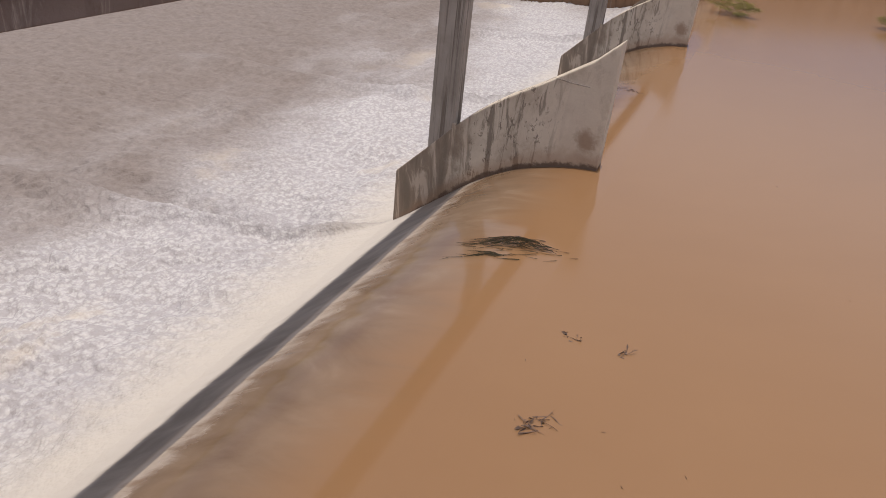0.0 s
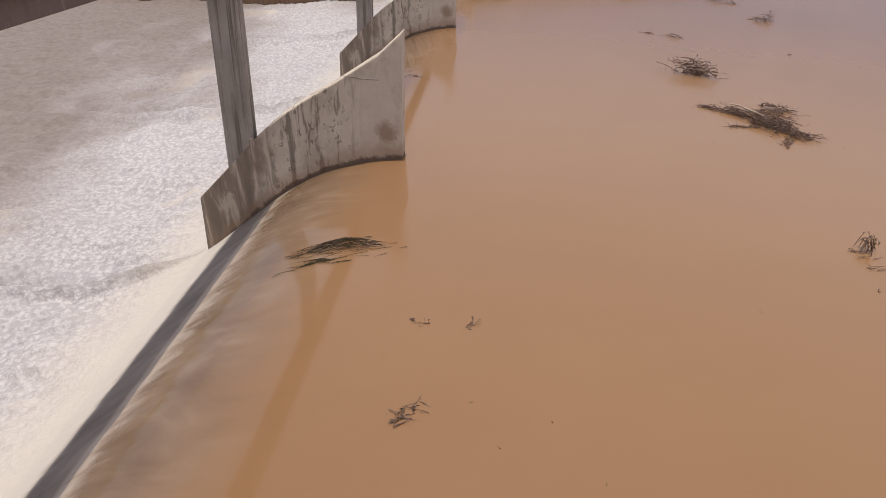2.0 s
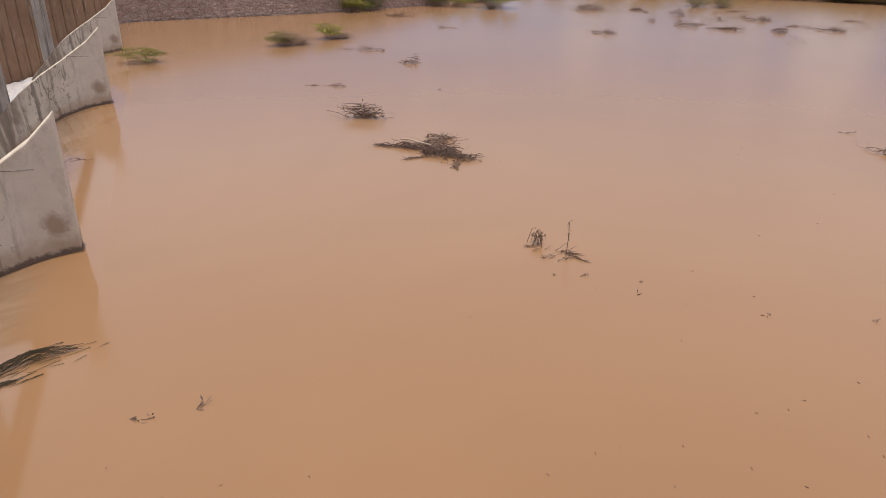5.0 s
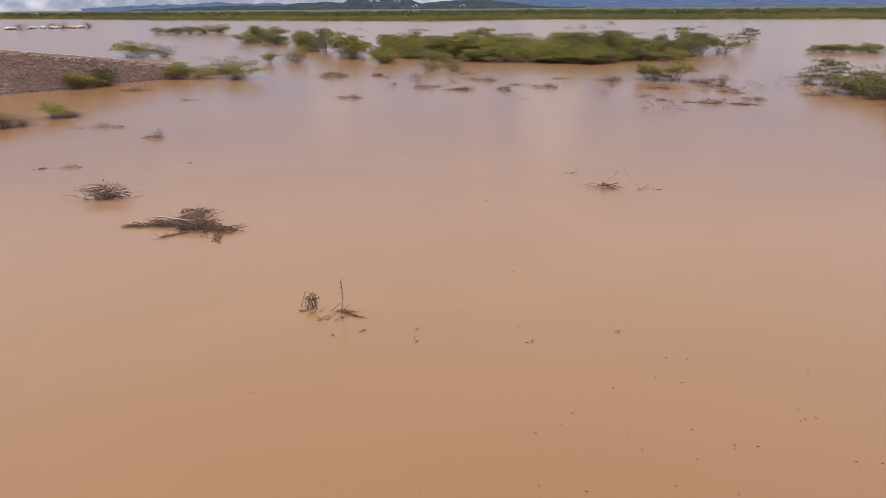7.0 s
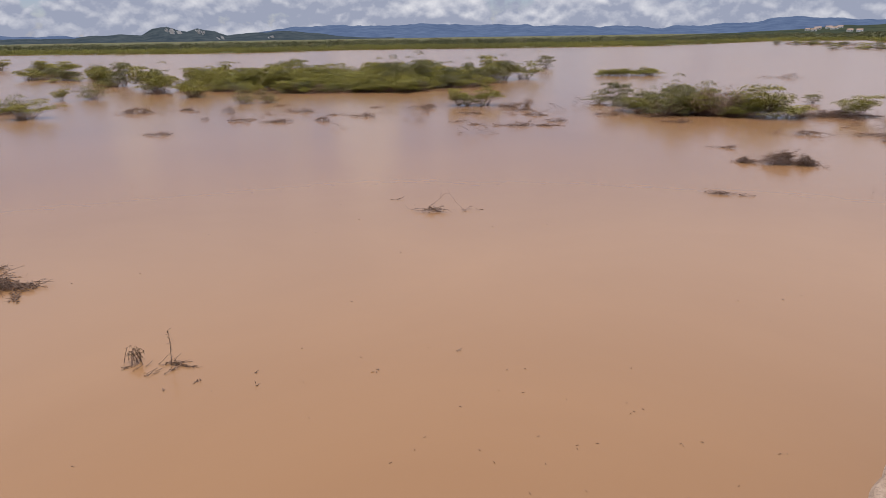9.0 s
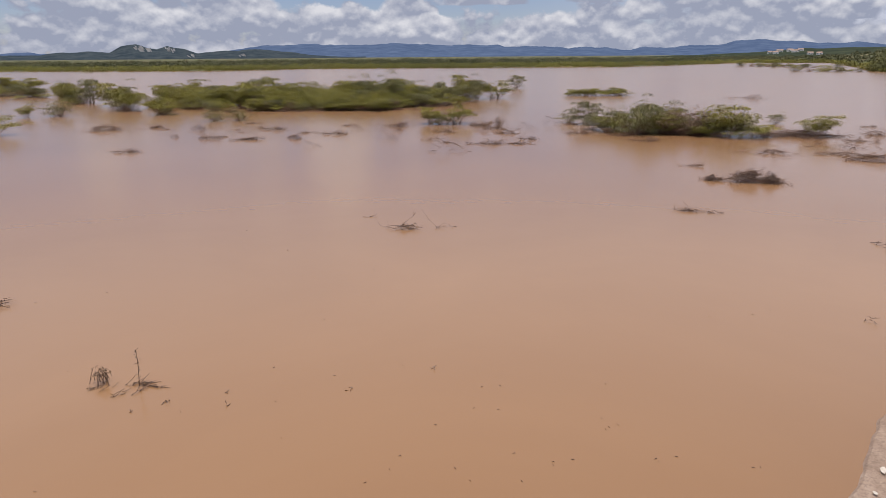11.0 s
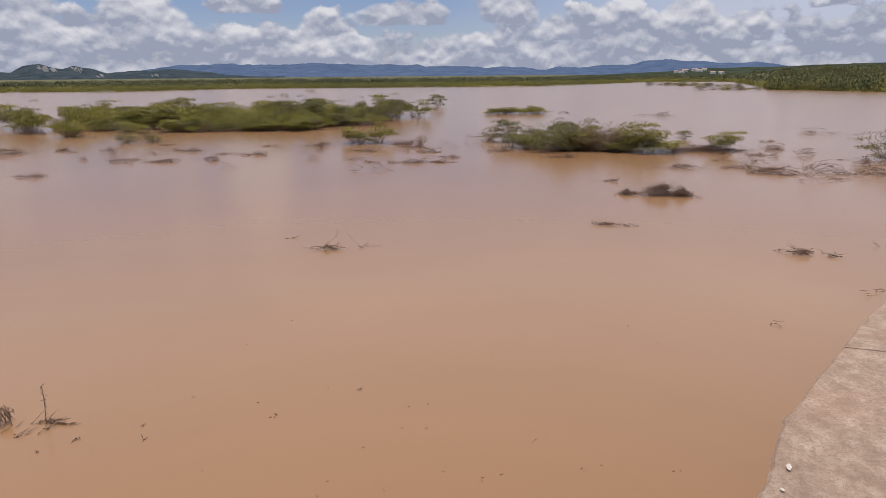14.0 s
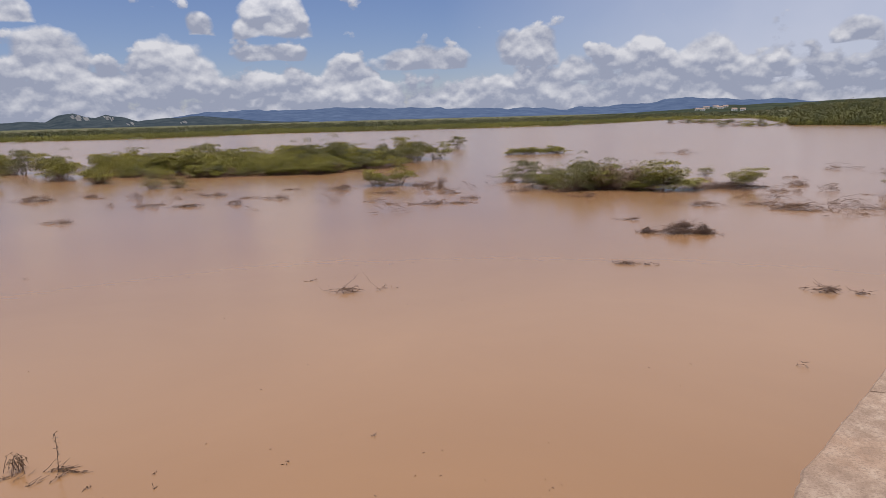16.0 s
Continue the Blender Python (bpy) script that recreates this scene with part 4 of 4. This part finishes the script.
for x0, y0, x1, y1, count in ((0.12, -0.05, 0.22, -0.50, 16), (0.0, 0.05, 0.30, -0.20, 12), (-0.20, -0.30, 0.15, -0.30, 6), (-0.42, -0.10, -0.05, -0.14, 5), (-0.45, 0.42, -0.12, 0.40, 7), (-0.38, 0.20, -0.10, 0.22, 3)):
    for k in range(count):
        q = random.random()
        x, y = x0 + (x1 - x0) * q + random.gauss(0, 0.025), y0 + (y1 - y0) * q + random.gauss(0, 0.025)
        geo.tube(wander((x, y, 0.008), (x1 - x0, y1 - y0, 0.05 + 0.3 * random.random() ** 3), random.uniform(0.08, 0.24), 3, 0.25, -0.05), [0.006, 0.005, 0.004, 0.002], 3)
        d = rand_dir(0.3)
        leafy.leaf((x, y, 0.02), d, d.cross(rand_dir(1)).normalized(), 0.05, 0.022)
tagged(part("stalk_mass", geo, M_TWIG, sprig), kind="stuff")
tagged(part("leaf_litter", leafy, M_GREY, sprig), kind="stuff")
for seed, x, y, w, n in ((44, 5.80, 8.6, 0.30, 7), (45, 5.35, 8.78, 0.10, 3), (46, 6.51, 8.05, 0.12, 3), (47, 7.6, 6.5, 0.22, 4), (48, 8.9, 5.8, 0.16, 3), (49, 6.2, 7.7, 0.16, 3)):
    d = make_drift(seed, w, w * 0.5, 0.02, n, 30, 2)
    d.matrix_world = pose(x, y, 0)

# driftwood farther out: seed, x, y, length, breadth, height, twigs, way, leaves
for seed, x, y, w, b, h, n, lead, lv in ((51, 5.35, 20.5, 1.9, 0.7, 0.48, 240, -35, 260), (52, 5.7, 25.5, 1.5, 0.3, 0.14, 40, -30, 20), (53, 10.1, 29.4, 1.1, 0.5, 0.30, 110, -35, 60),
                                         (54, 9.1, 33.8, 1.5, 0.5, 0.25, 90, -30, 40), (55, 16.7, 11.6, 2.0, 0.4, 0.14, 60, -55, 16), (56, 17.4, 13.6, 0.7, 0.2, 0.06, 12, -50, 0),
                                         (57, 30.1, 4.3, 2.0, 1.2, 0.5, 700, -80, 2200), (58, 23.3, 5.05, 1.6, 0.4, 0.12, 70, -75, 60), (59, 21.4, -0.8, 1.6, 0.5, 0.16, 90, -85, 40),
                                         (60, 14.9, -0.25, 0.4, 0.15, 0.12, 12, -80, 4), (61, 33.2, 7.0, 1.6, 0.4, 0.16, 60, -80, 10), (62, 32.5, 9.15, 0.5, 0.3, 0.1, 14, -80, 2)):
    d = make_drift(seed, w, b, h, n, lead, lv)
    d.matrix_world = pose(x, y, 0)
for seed, x, y, w, b, h, n, lead, lv in ((63, 40.5, 1.7, 2.5, 0.6, 0.22, 110, -85, 40), (64, 39.5, 4.7, 3.0, 0.7, 0.22, 130, -85, 60), (65, 38.9, 0.1, 3.2, 1.1, 0.35, 280, -88, 220),
                                         (66, 40.4, -2.2, 2.2, 0.8, 0.7, 110, -88, 90), (67, 40.2, -4.2, 3.0, 1.0, 0.6, 200, -88, 120), (68, 32.8, 31.4, 1.4, 0.7, 0.32, 130, -45, 120),
                                         (69, 30.9, 33.6, 2.6, 0.6, 0.20, 160, -45, 120), (70, 30.0, 36.5, 1.8, 0.9, 0.30, 110, -40, 90), (71, 32.3, 39.6, 1.3, 0.5, 0.9, 50, -40, 60), (72, 36.2, 19.2, 4.2, 0.6, 0.20, 200, -62, 100)):
    d = make_drift(seed, w, b, h, n, lead, lv)
    d.matrix_world = pose(x, y, 0)
for seed, x, y, w, b, h, n, lead, lv in ((73, 42.4, 30.0, 2.6, 0.9, 0.35, 150, -52, 120), (74, 41.6, 21.2, 2.4, 0.7, 0.30, 130, -65, 80), (75, 45.6, 25.0, 2.4, 0.9, 0.4, 150, -60, 140), (76, 44.0, 23.0, 1.6, 0.6, 0.3, 80, -60, 60),
                                         (77, 36.2, 23.6, 1.4, 0.4, 0.15, 40, -60, 12), (78, 33.0, 45.6, 2.6, 0.6, 0.2, 100, -40, 60), (79, 35.7, 29.9, 1.2, 0.4, 0.5, 40, -50, 20), (80, 29.9, 47.3, 3.4, 1.6, 0.5, 260, -35, 200),
                                         (81, 15.7, 48.0, 2.6, 1.0, 0.25, 130, -20, 90), (82, 15.8, 40.8, 1.2, 0.4, 0.1, 30, -25, 8), (83, 61.5, 41.0, 8.0, 1.2, 0.3, 300, -50, 120), (84, 66.0, -2.0, 4.5, 0.9, 0.5, 120, -88, 20)):
    d = make_drift(seed, w, b, h, n, lead, lv)
    d.matrix_world = pose(x, y, 0)
for seed, x, y, w, b, h, n, lead, lv in ((85, 88.7, 13.2, 4.5, 1.2, 0.5, 160, -80, 120), (86, 61.7, -5.3, 1.5, 0.5, 0.2, 30, -88, 10), (87, 52.3, 0.3, 1.6, 0.8, 0.5, 60, -88, 60), (88, 25.8, 1.0, 0.3, 0.2, 0.25, 8, -85, 0),
                                         (89, 23.3, -2.9, 0.6, 0.3, 0.25, 16, -88, 4), (90, 17.8, -2.1, 0.5, 0.3, 0.2, 14, -80, 2), (91, 18.3, -2.35, 0.6, 0.2, 0.08, 14, -80, 2), (92, 14.1, 23.0, 0.4, 0.15, 0.03, 6, -40, 0),
                                         (93, 48.6, 4.6, 6.0, 1.2, 0.42, 900, -66, 900), (94, 43.9, 1.5, 3.2, 0.5, 0.7, 90, -70, 30), (95, 9.02, 23.5, 0.4, 0.15, 0.02, 6, -30, 0)):
    d = make_drift(seed, w, b, h, n, lead, lv)
    d.matrix_world = pose(x, y, 0)

# remnants of drowned brush between the islands and the bank
random.seed(64)
LITTER = [make_drift(110 + k, 1.6, 0.7, (0.12, 0.45, 0.25, 0.7)[k], (60, 70, 90, 60)[k], 0, (30, 60, 90, 20)[k], upright=(0.1, 0.6, 0.12, 0.7)[k]) for k in range(4)]
for k in range(64):
    b, r = random.uniform(33, 100), random.gauss(48, 7)
    if k % 8 == 0:
        b, r = random.uniform(88, 98), random.uniform(34, 50)
    x, y = r * math.sin(math.radians(b)), r * math.cos(math.radians(b))
    c = copy_thing(random.choice(LITTER), pose(x, y, 0, 0, 0, -b + random.uniform(-25, 25)))
    c.scale = [random.uniform(0.4, 1.3)] * 3
for k, ob in enumerate(LITTER):
    ob.matrix_world = pose(41 + 3 * k, 34 - 11 * k, 0, 0, 0, -60)

# flotsam caught along the fronts of the islands
for (x0, y0), (x1, y1), count in (((41.5, 66.0), (47.0, 52.0), 12), ((47.0, 52.0), (54.5, 40.5), 16), ((55.0, 40.5), (62.0, 37.5), 8), ((45.2, 16.5), (45.6, 8.0), 8)):
    for k in range(count):
        q = (k + random.random()) / count
        c = copy_thing(random.choice(LITTER), pose(x0 + (x1 - x0) * q + random.gauss(0, 0.5), y0 + (y1 - y0) * q + random.gauss(0, 0.5), 0, 0, 0, random.uniform(-80, -30)))
        c.scale = [random.uniform(0.5, 1.1)] * 3

# ---- bushes standing in the flood ----
KINDS = [make_bush(101, 3.0, 1.9, 4200, 0.145, M_LEAF, "feathery yellow-green thorn bush standing in flood water"),
         make_bush(102, 3.4, 1.6, 4200, 0.145, M_LEAF, "low spreading green thorn bush standing in flood water"),
         make_bush(103, 2.6, 2.2, 3400, 0.145, M_OLIVE, "dull olive thorn bush standing in flood water"),
         make_bush(104, 2.8, 1.5, 2000, 0.14, M_OLIVE, "thin half-bare olive bush standing in flood water", 20, 0.5),
         make_bush(105, 2.4, 1.3, 1000, 0.13, M_GREY, "mud-coated leafless brown bush standing in flood water", 24, 0.6)]
HERE = [(36.0, 63.2, 0.9), (33.8, 64.7, 0.5), (44.6, 65.6, 1.0), (41.7, 56.5, 0.75), (47.5, 78.1, 1.0), (26.9, 84.6, 0.95), (28.0, 83.5, 0.8), (29.6, 81.6, 0.8)]
random.seed(7)


def grove(corners, count, size, kinds, tall=1.0):
    """Bushes scattered over a strip between two end points, reaching back from it."""
    (x0, y0), (x1, y1), depth = corners
    for k in range(count):
        q, back = (k + random.random()) / count, random.random() ** 1.3 - 0.22 * random.random()
        x, y = x0 + (x1 - x0) * q, y0 + (y1 - y0) * q
        r = math.hypot(x, y)
        x, y = x * (1 + depth * back / r), y * (1 + depth * back / r)
        s = size * random.uniform(0.7, 1.2) * (0.72 if back < 0.12 else 1.0)
        place(KINDS[random.choice(kinds)], x, y, random.uniform(0, 360), s, tall * random.uniform(0.6, 1.3))


# the long island
grove(((51.5, 70.5), (50.5, 52.5), 15), 30, 1.05, (0, 0, 1, 2), 0.88)
grove(((50.6, 54.0), (58.0, 41.5), 20), 60, 1.12, (0, 0, 1, 2, 1), 0.86)
grove(((57.5, 43.5), (66.5, 38.0), 16), 28, 1.05, (0, 1, 1, 2), 0.88)
grove(((48.0, 52.0), (56.0, 40.0), 3), 26, 0.6, (3, 4, 2, 1, 0))
grove(((47.0, 66.0), (47.5, 54.0), 4), 12, 0.7, (0, 4, 1, 3))
for x, y, s, k in ((74.0, 41.5, 1.0, 2), (76.5, 40.5, 1.1, 1), (49.5, 63.0, 0.9, 0), (48.5, 61.0, 0.8, 1), (41.5, 56.4, 0.8, 1), (43.0, 63.5, 1.0, 0), (45.0, 67.0, 1.0, 2), (46.5, 71.0, 1.2, 0), (49.0, 79.0, 1.2, 2),
                   (39.0, 46.4, 0.62, 3), (40.3, 45.0, 0.6, 3), (45.2, 29.3, 0.62, 0), (46.2, 27.6, 0.7, 1), (45.0, 28.4, 0.5, 3), (46.7, 24.3, 0.4, 4)):
    place(KINDS[k], x, y, 37 * k + x * 20, s)
grove(((85.0, 34.5), (88.0, 28.2), 3), 14, 0.66, (0, 0, 1), 0.8)
place(KINDS[2], 102.0, 50.0, 10, 0.9)
# the island towards the bank
grove(((45.6, 13.6), (46.6, 8.6), 4), 16, 0.66, (0, 2, 3, 2), 0.8)
grove(((47.2, 16.2), (45.8, 13.0), 3), 9, 0.6, (2, 3, 2), 0.85)
grove(((45.0, 13.0), (46.4, 8.8), 1.5), 8, 0.55, (0, 4, 1))
for x, y, s, k, tall in ((51.2, 20.6, 0.55, 3, 1), (50.4, 19.0, 0.75, 2, 1), (46.4, 13.0, 0.8, 2, 1.05), (46.9, 6.9, 0.8, 1, 0.6), (47.2, 7.6, 0.6, 0, 0.7), (47.4, 6.2, 0.5, 4, 0.7), (46.6, 8.2, 0.95, 0, 1.0), (49.2, 3.3, 0.75, 0, 0.85), (57.4, 6.8, 0.42, 2, 0.7), (46.9, 17.1, 0.6, 2, 0.75), (45.9, 15.7, 0.62, 0, 0.8), (44.8, 13.6, 0.85, 3, 1.25), (46.3, 9.9, 0.7, 4, 1.25), (47.4, -5.8, 0.9, 3, 1.2), (46.2, 11.6, 0.9, 4, 1.2), (48.0, -7.5, 0.9, 2, 1.2)):
    place(KINDS[k], x, y, 53 * k + x * 20, s, tall)
# left of the long island
grove(((47.6, 99.0), (53.0, 95.5), 12), 10, 0.85, (0, 1, 2, 3), 0.75)
grove(((46.0, 78.0), (58.0, 100.0), 14), 16, 0.9, (0, 1, 2, 2), 0.75)
grove(((60.0, 123.0), (64.0, 118.0), 14), 9, 1.1, (1, 0, 2), 0.7)
grove(((56.0, 158.0), (66.0, 143.0), 8), 9, 1.1, (1, 0, 2), 0.7)
for x, y, s in HERE:
    place(KINDS[random.choice((0, 1, 3))], x, y, x * 31, s)
# against the masonry wall
for x, y, s, k, tall in ((13.1, 52.2, 0.55, 0, 1), (15.1, 53.0, 0.55, 2, 1), (14.3, 52.7, 0.4, 1, 1), (20.6, 54.3, 0.6, 0, 1), (22.1, 53.6, 0.65, 1, 0.8), (24.2, 51.2, 0.75, 1, 0.9), (23.5, 50.6, 0.6, 4, 0.6), (25.5, 56.0, 1.0, 3, 0.8),
                         (8.4, 38.7, 0.5, 0, 0.75), (8.8, 38.6, 0.4, 4, 0.5), (5.9, 36.8, 0.75, 4, 0.6), (5.5, 36.9, 0.4, 0, 0.8), (6.6, 36.9, 0.5, 4, 0.5), (-0.9, 33.9, 0.45, 1, 0.8), (9.2, 38.4, 0.5, 4, 0.4),
                         (-17.5, 53.4, 0.9, 1, 1), (-20.5, 53.6, 1.1, 0, 1), (-23.0, 53.4, 1.0, 2, 1), (-26.0, 53.6, 1.2, 0, 1)):
    place(KINDS[k], x, y, 71 * k + x * 20, s, tall, 0.0 if x > -10 else -2.9)
for kind in KINDS:
    kind.matrix_world = pose(*((63.0, 44.0, 0), (65.5, 42.5, 0), (61.0, 47.0, 0), (52.5, 13.5, 0), (47.5, 10.4, 0))[KINDS.index(kind)])

# ---- far bank ----
def scrub(name, bearings, near, far, count, wide, tall, size, each, seed, label, base, material):
    """Far scrub: clumps of leafy sprays on the bank, one mesh."""
    rng = np.random.default_rng(seed)
    geo = Geo()
    b = rng.uniform(*bearings, count)
    past = near + (far - near) * rng.random(count) ** 1.7
    r = np.interp(b, SHORE_AT, SHORE_R) + past
    x, y = r * np.sin(np.radians(b)), r * np.cos(np.radians(b))
    z = np.maximum(ground_height(x, y), base)
    m = count * each
    own = np.repeat(np.arange(count), each)
    w, h = (wide * rng.uniform(0.5, 1.35, count))[own], (tall * rng.uniform(0.55, 1.3, count))[own]
    c, up = rng.uniform(0, 6.283, m), rng.random(m)
    flat = np.sqrt(1 - up * up)
    n = np.stack([np.cos(c) * flat, np.sin(c) * flat, up], 1)
    at = np.stack([x, y, z], 1)[own] + n * np.stack([w * 0.5, w * 0.5, h], 1) * rng.uniform(0.65, 1.1, (m, 1))
    n = n + rng.normal(0, 0.35, (m, 3))
    d = np.cross(n, rng.normal(0, 1, (m, 3)))
    d /= np.linalg.norm(d, axis=1, keepdims=True)
    s = np.cross(n, d)
    s /= np.linalg.norm(s, axis=1, keepdims=True)
    long = size * rng.uniform(0.6, 1.3, (m, 1))
    quads = np.stack([at - d * long * 0.5, at + s * size * 0.33, at + d * long * 0.5, at - s * size * 0.33], 1).reshape(-1, 3)
    geo.v = quads.tolist()
    geo.f = np.arange(4 * m).reshape(-1, 4).tolist()
    return tagged(part(name, geo, material), label, "scrub", kind="stuff")


scrub("far_scrub", (5, 103), -5, 45, 3600, 3.6, 1.6, 0.45, 40, 1, "yellow-green scrub along the far shore", -0.2, M_WOODS)
scrub("far_woods", (5, 103), 45, 420, 2600, 7.0, 2.5, 0.9, 40, 2, "darker scrub woods behind the far shore", 0.0, M_DARKWOODS)
scrub("bank_woods", (88.9, 104), -3, 260, 1300, 5.0, 2.9, 0.42, 120, 3, "dense scrub on the rising bank", 0.0, M_BANKWOODS)

# low islets before the far shore
for x, y, s in ((320, 47, 2.0), (312, 40, 1.6), (231, 18.3, 1.6), (233, 12, 1.2), (300, 33, 1.6), (290, 22, 1.6)):
    for k in range(4):
        place(KINDS[(2, 1, 4, 2)[k]], x + 2.2 * s * (k - 1.5) * 0.25, y + 2.4 * s * (k - 1.5), x + 50 * k, s * 0.8, 0.5, -0.2)
# pale boulders with brush on the far water
for k, (x, y) in enumerate(((43.6, 234), (49.5, 237), (52.5, 238), (55, 236), (59.0, 235), (61.5, 234))):
    random.seed(300 + k)
    bm = bmesh.new()
    bmesh.ops.create_icosphere(bm, subdivisions=2, radius=1.0)
    for v in bm.verts:
        v.co *= random.uniform(0.8, 1.15)
        v.co = Vector((v.co.x * 1.7, v.co.y * 0.9, v.co.z * 0.55))
    me = bpy.data.meshes.new("boulder")
    bm.to_mesh(me)
    bm.free()
    me.materials.append(M_CHALK)
    ob = new("boulder", me)
    ob.matrix_world = pose(x, y, 0.3, 0, 0, 40 * k)
    tagged(ob, "pale boulder breaking the flooded lake surface", "boulder", "boulders in the lake")
    if k in (0, 2, 3, 5):
        place(KINDS[4], x + 2.2, y - 0.5, 60 * k, 1.3, 0.8)


# houses of the village on the bank
def make_house(x, y, z, w, d, h, turn):
    root = thing("house", (x, y, z), "small limewashed house with a clay tile roof", "house", "village houses", turn)
    geo = Geo()
    geo.box(-w / 2, -d / 2, -4, w / 2, d / 2, h)
    part("wall", geo, M_WHITE, root)
    geo = Geo()
    geo.add([(-w / 2 - 0.4, -d / 2 - 0.4, h), (w / 2 + 0.4, -d / 2 - 0.4, h), (w / 2 + 0.4, d / 2 + 0.4, h), (-w / 2 - 0.4, d / 2 + 0.4, h), (-w / 2 - 0.4, 0, h + 1.5), (w / 2 + 0.4, 0, h + 1.5)],
            [(0, 1, 5, 4), (2, 3, 4, 5), (1, 2, 5), (3, 0, 4), (3, 2, 1, 0)])
    part("roof", geo, M_TILE, root)
    for u in (-w / 4, w / 4):
        geo = Geo()
        geo.box(u - 0.5, -d / 2 - 0.05, 0.9, u + 0.5, -d / 2 + 0.02, 2.0)
        part("window", geo, M_GLASS, root)


for b, up, w in ((82.7, 0.62, 7), (82.95, 0.80, 9), (83.6, 0.80, 8), (83.95, 0.66, 9), (84.3, 0.74, 7), (82.3, 0.70, 6), (84.9, 0.42, 7), (85.5, 0.40, 7)):
    r = 1000 + 300 * up
    crest_z = 5 + 1300 * math.tan(math.radians(float(np.interp(b, [q[0] for q in WOODED], [q[1] for q in WOODED]))))
    make_house(r * math.sin(math.radians(b)), r * math.cos(math.radians(b)), -6 + (crest_z + 6) * up ** 0.8 - 0.3, w, w * 0.7, 2.9, -b + (b * 37 % 50) - 25)

# specks adrift on the water
random.seed(77)
geo = Geo()
for k in range(110):
    x, y = random.uniform(-1.5, 17), random.uniform(1.0, 16)
    if random.random() < 0.5:
        x, y = random.uniform(1.0, 9), random.uniform(0.6, 5)
    a = random.uniform(0, 6.3)
    geo.tube([(x, y, 0.004), (x + 0.03 * math.cos(a) * random.uniform(0.4, 1.4), y + 0.03 * math.sin(a), 0.008), (x + 0.04 * math.cos(a), y + 0.04 * math.sin(a), 0.004)], [0.003, 0.004, 0.002], 3)
tagged(part("floating_specks", geo, M_TWIG), "bits of bark and leaf adrift on the brown water", "debris", kind="stuff")

# ---- stones of the masonry wall ----
random.seed(88)
STONES = []
for k in range(8):
    bm = bmesh.new()
    bmesh.ops.create_cube(bm, size=1.0)
    bmesh.ops.bevel(bm, geom=bm.edges[:], offset=0.22, segments=1, affect="EDGES")
    for v in bm.verts:
        v.co += Vector((random.uniform(-0.09, 0.09), random.uniform(-0.05, 0.05), random.uniform(-0.09, 0.09)))
    me = bpy.data.meshes.new("stone")
    bm.to_mesh(me)
    bm.free()
    me.materials.append(M_STONE)
    STONES.append(me)
rest, singles, z = Geo(), 0, -0.12
while z < 3.9:
    h = random.uniform(0.12, 0.22)
    x = -2.55
    while x < 25.6:
        w = random.uniform(0.12, 0.36)
        top = float(np.interp(x + w / 2, FAR_X, FAR_Z))
        if z + h < top - 0.06:
            y = float(np.interp(x + w / 2, FAR_X, FAR_Y))
            turn = math.atan2(float(np.interp(x + w, FAR_X, FAR_Y)) - float(np.interp(x, FAR_X, FAR_Y)), w)
            m = Matrix.Translation((x + w / 2, y + 0.02 + random.uniform(-0.03, 0.03), z + h / 2 + random.uniform(-0.05, 0.05))) @ Matrix.Rotation(turn, 4, "Z") @ Matrix.Rotation(random.uniform(-0.6, 0.6), 4, "Y") @ Matrix.Diagonal((w * random.uniform(0.95, 1.3), random.uniform(0.10, 0.22), h * random.uniform(0.95, 1.4), 1))
            me = random.choice(STONES)
            if 3 < x < 9 and singles < 290:
                ob = new("stone", me)
                ob.matrix_world = m
                ob.parent = masonry
                singles += 1
            else:
                rest.add([tuple(m @ v.co) for v in me.vertices], [tuple(p.vertices) for p in me.polygons])
        x += w
    z += h
tagged(part("stones", rest, M_STONE, masonry), kind="stuff")
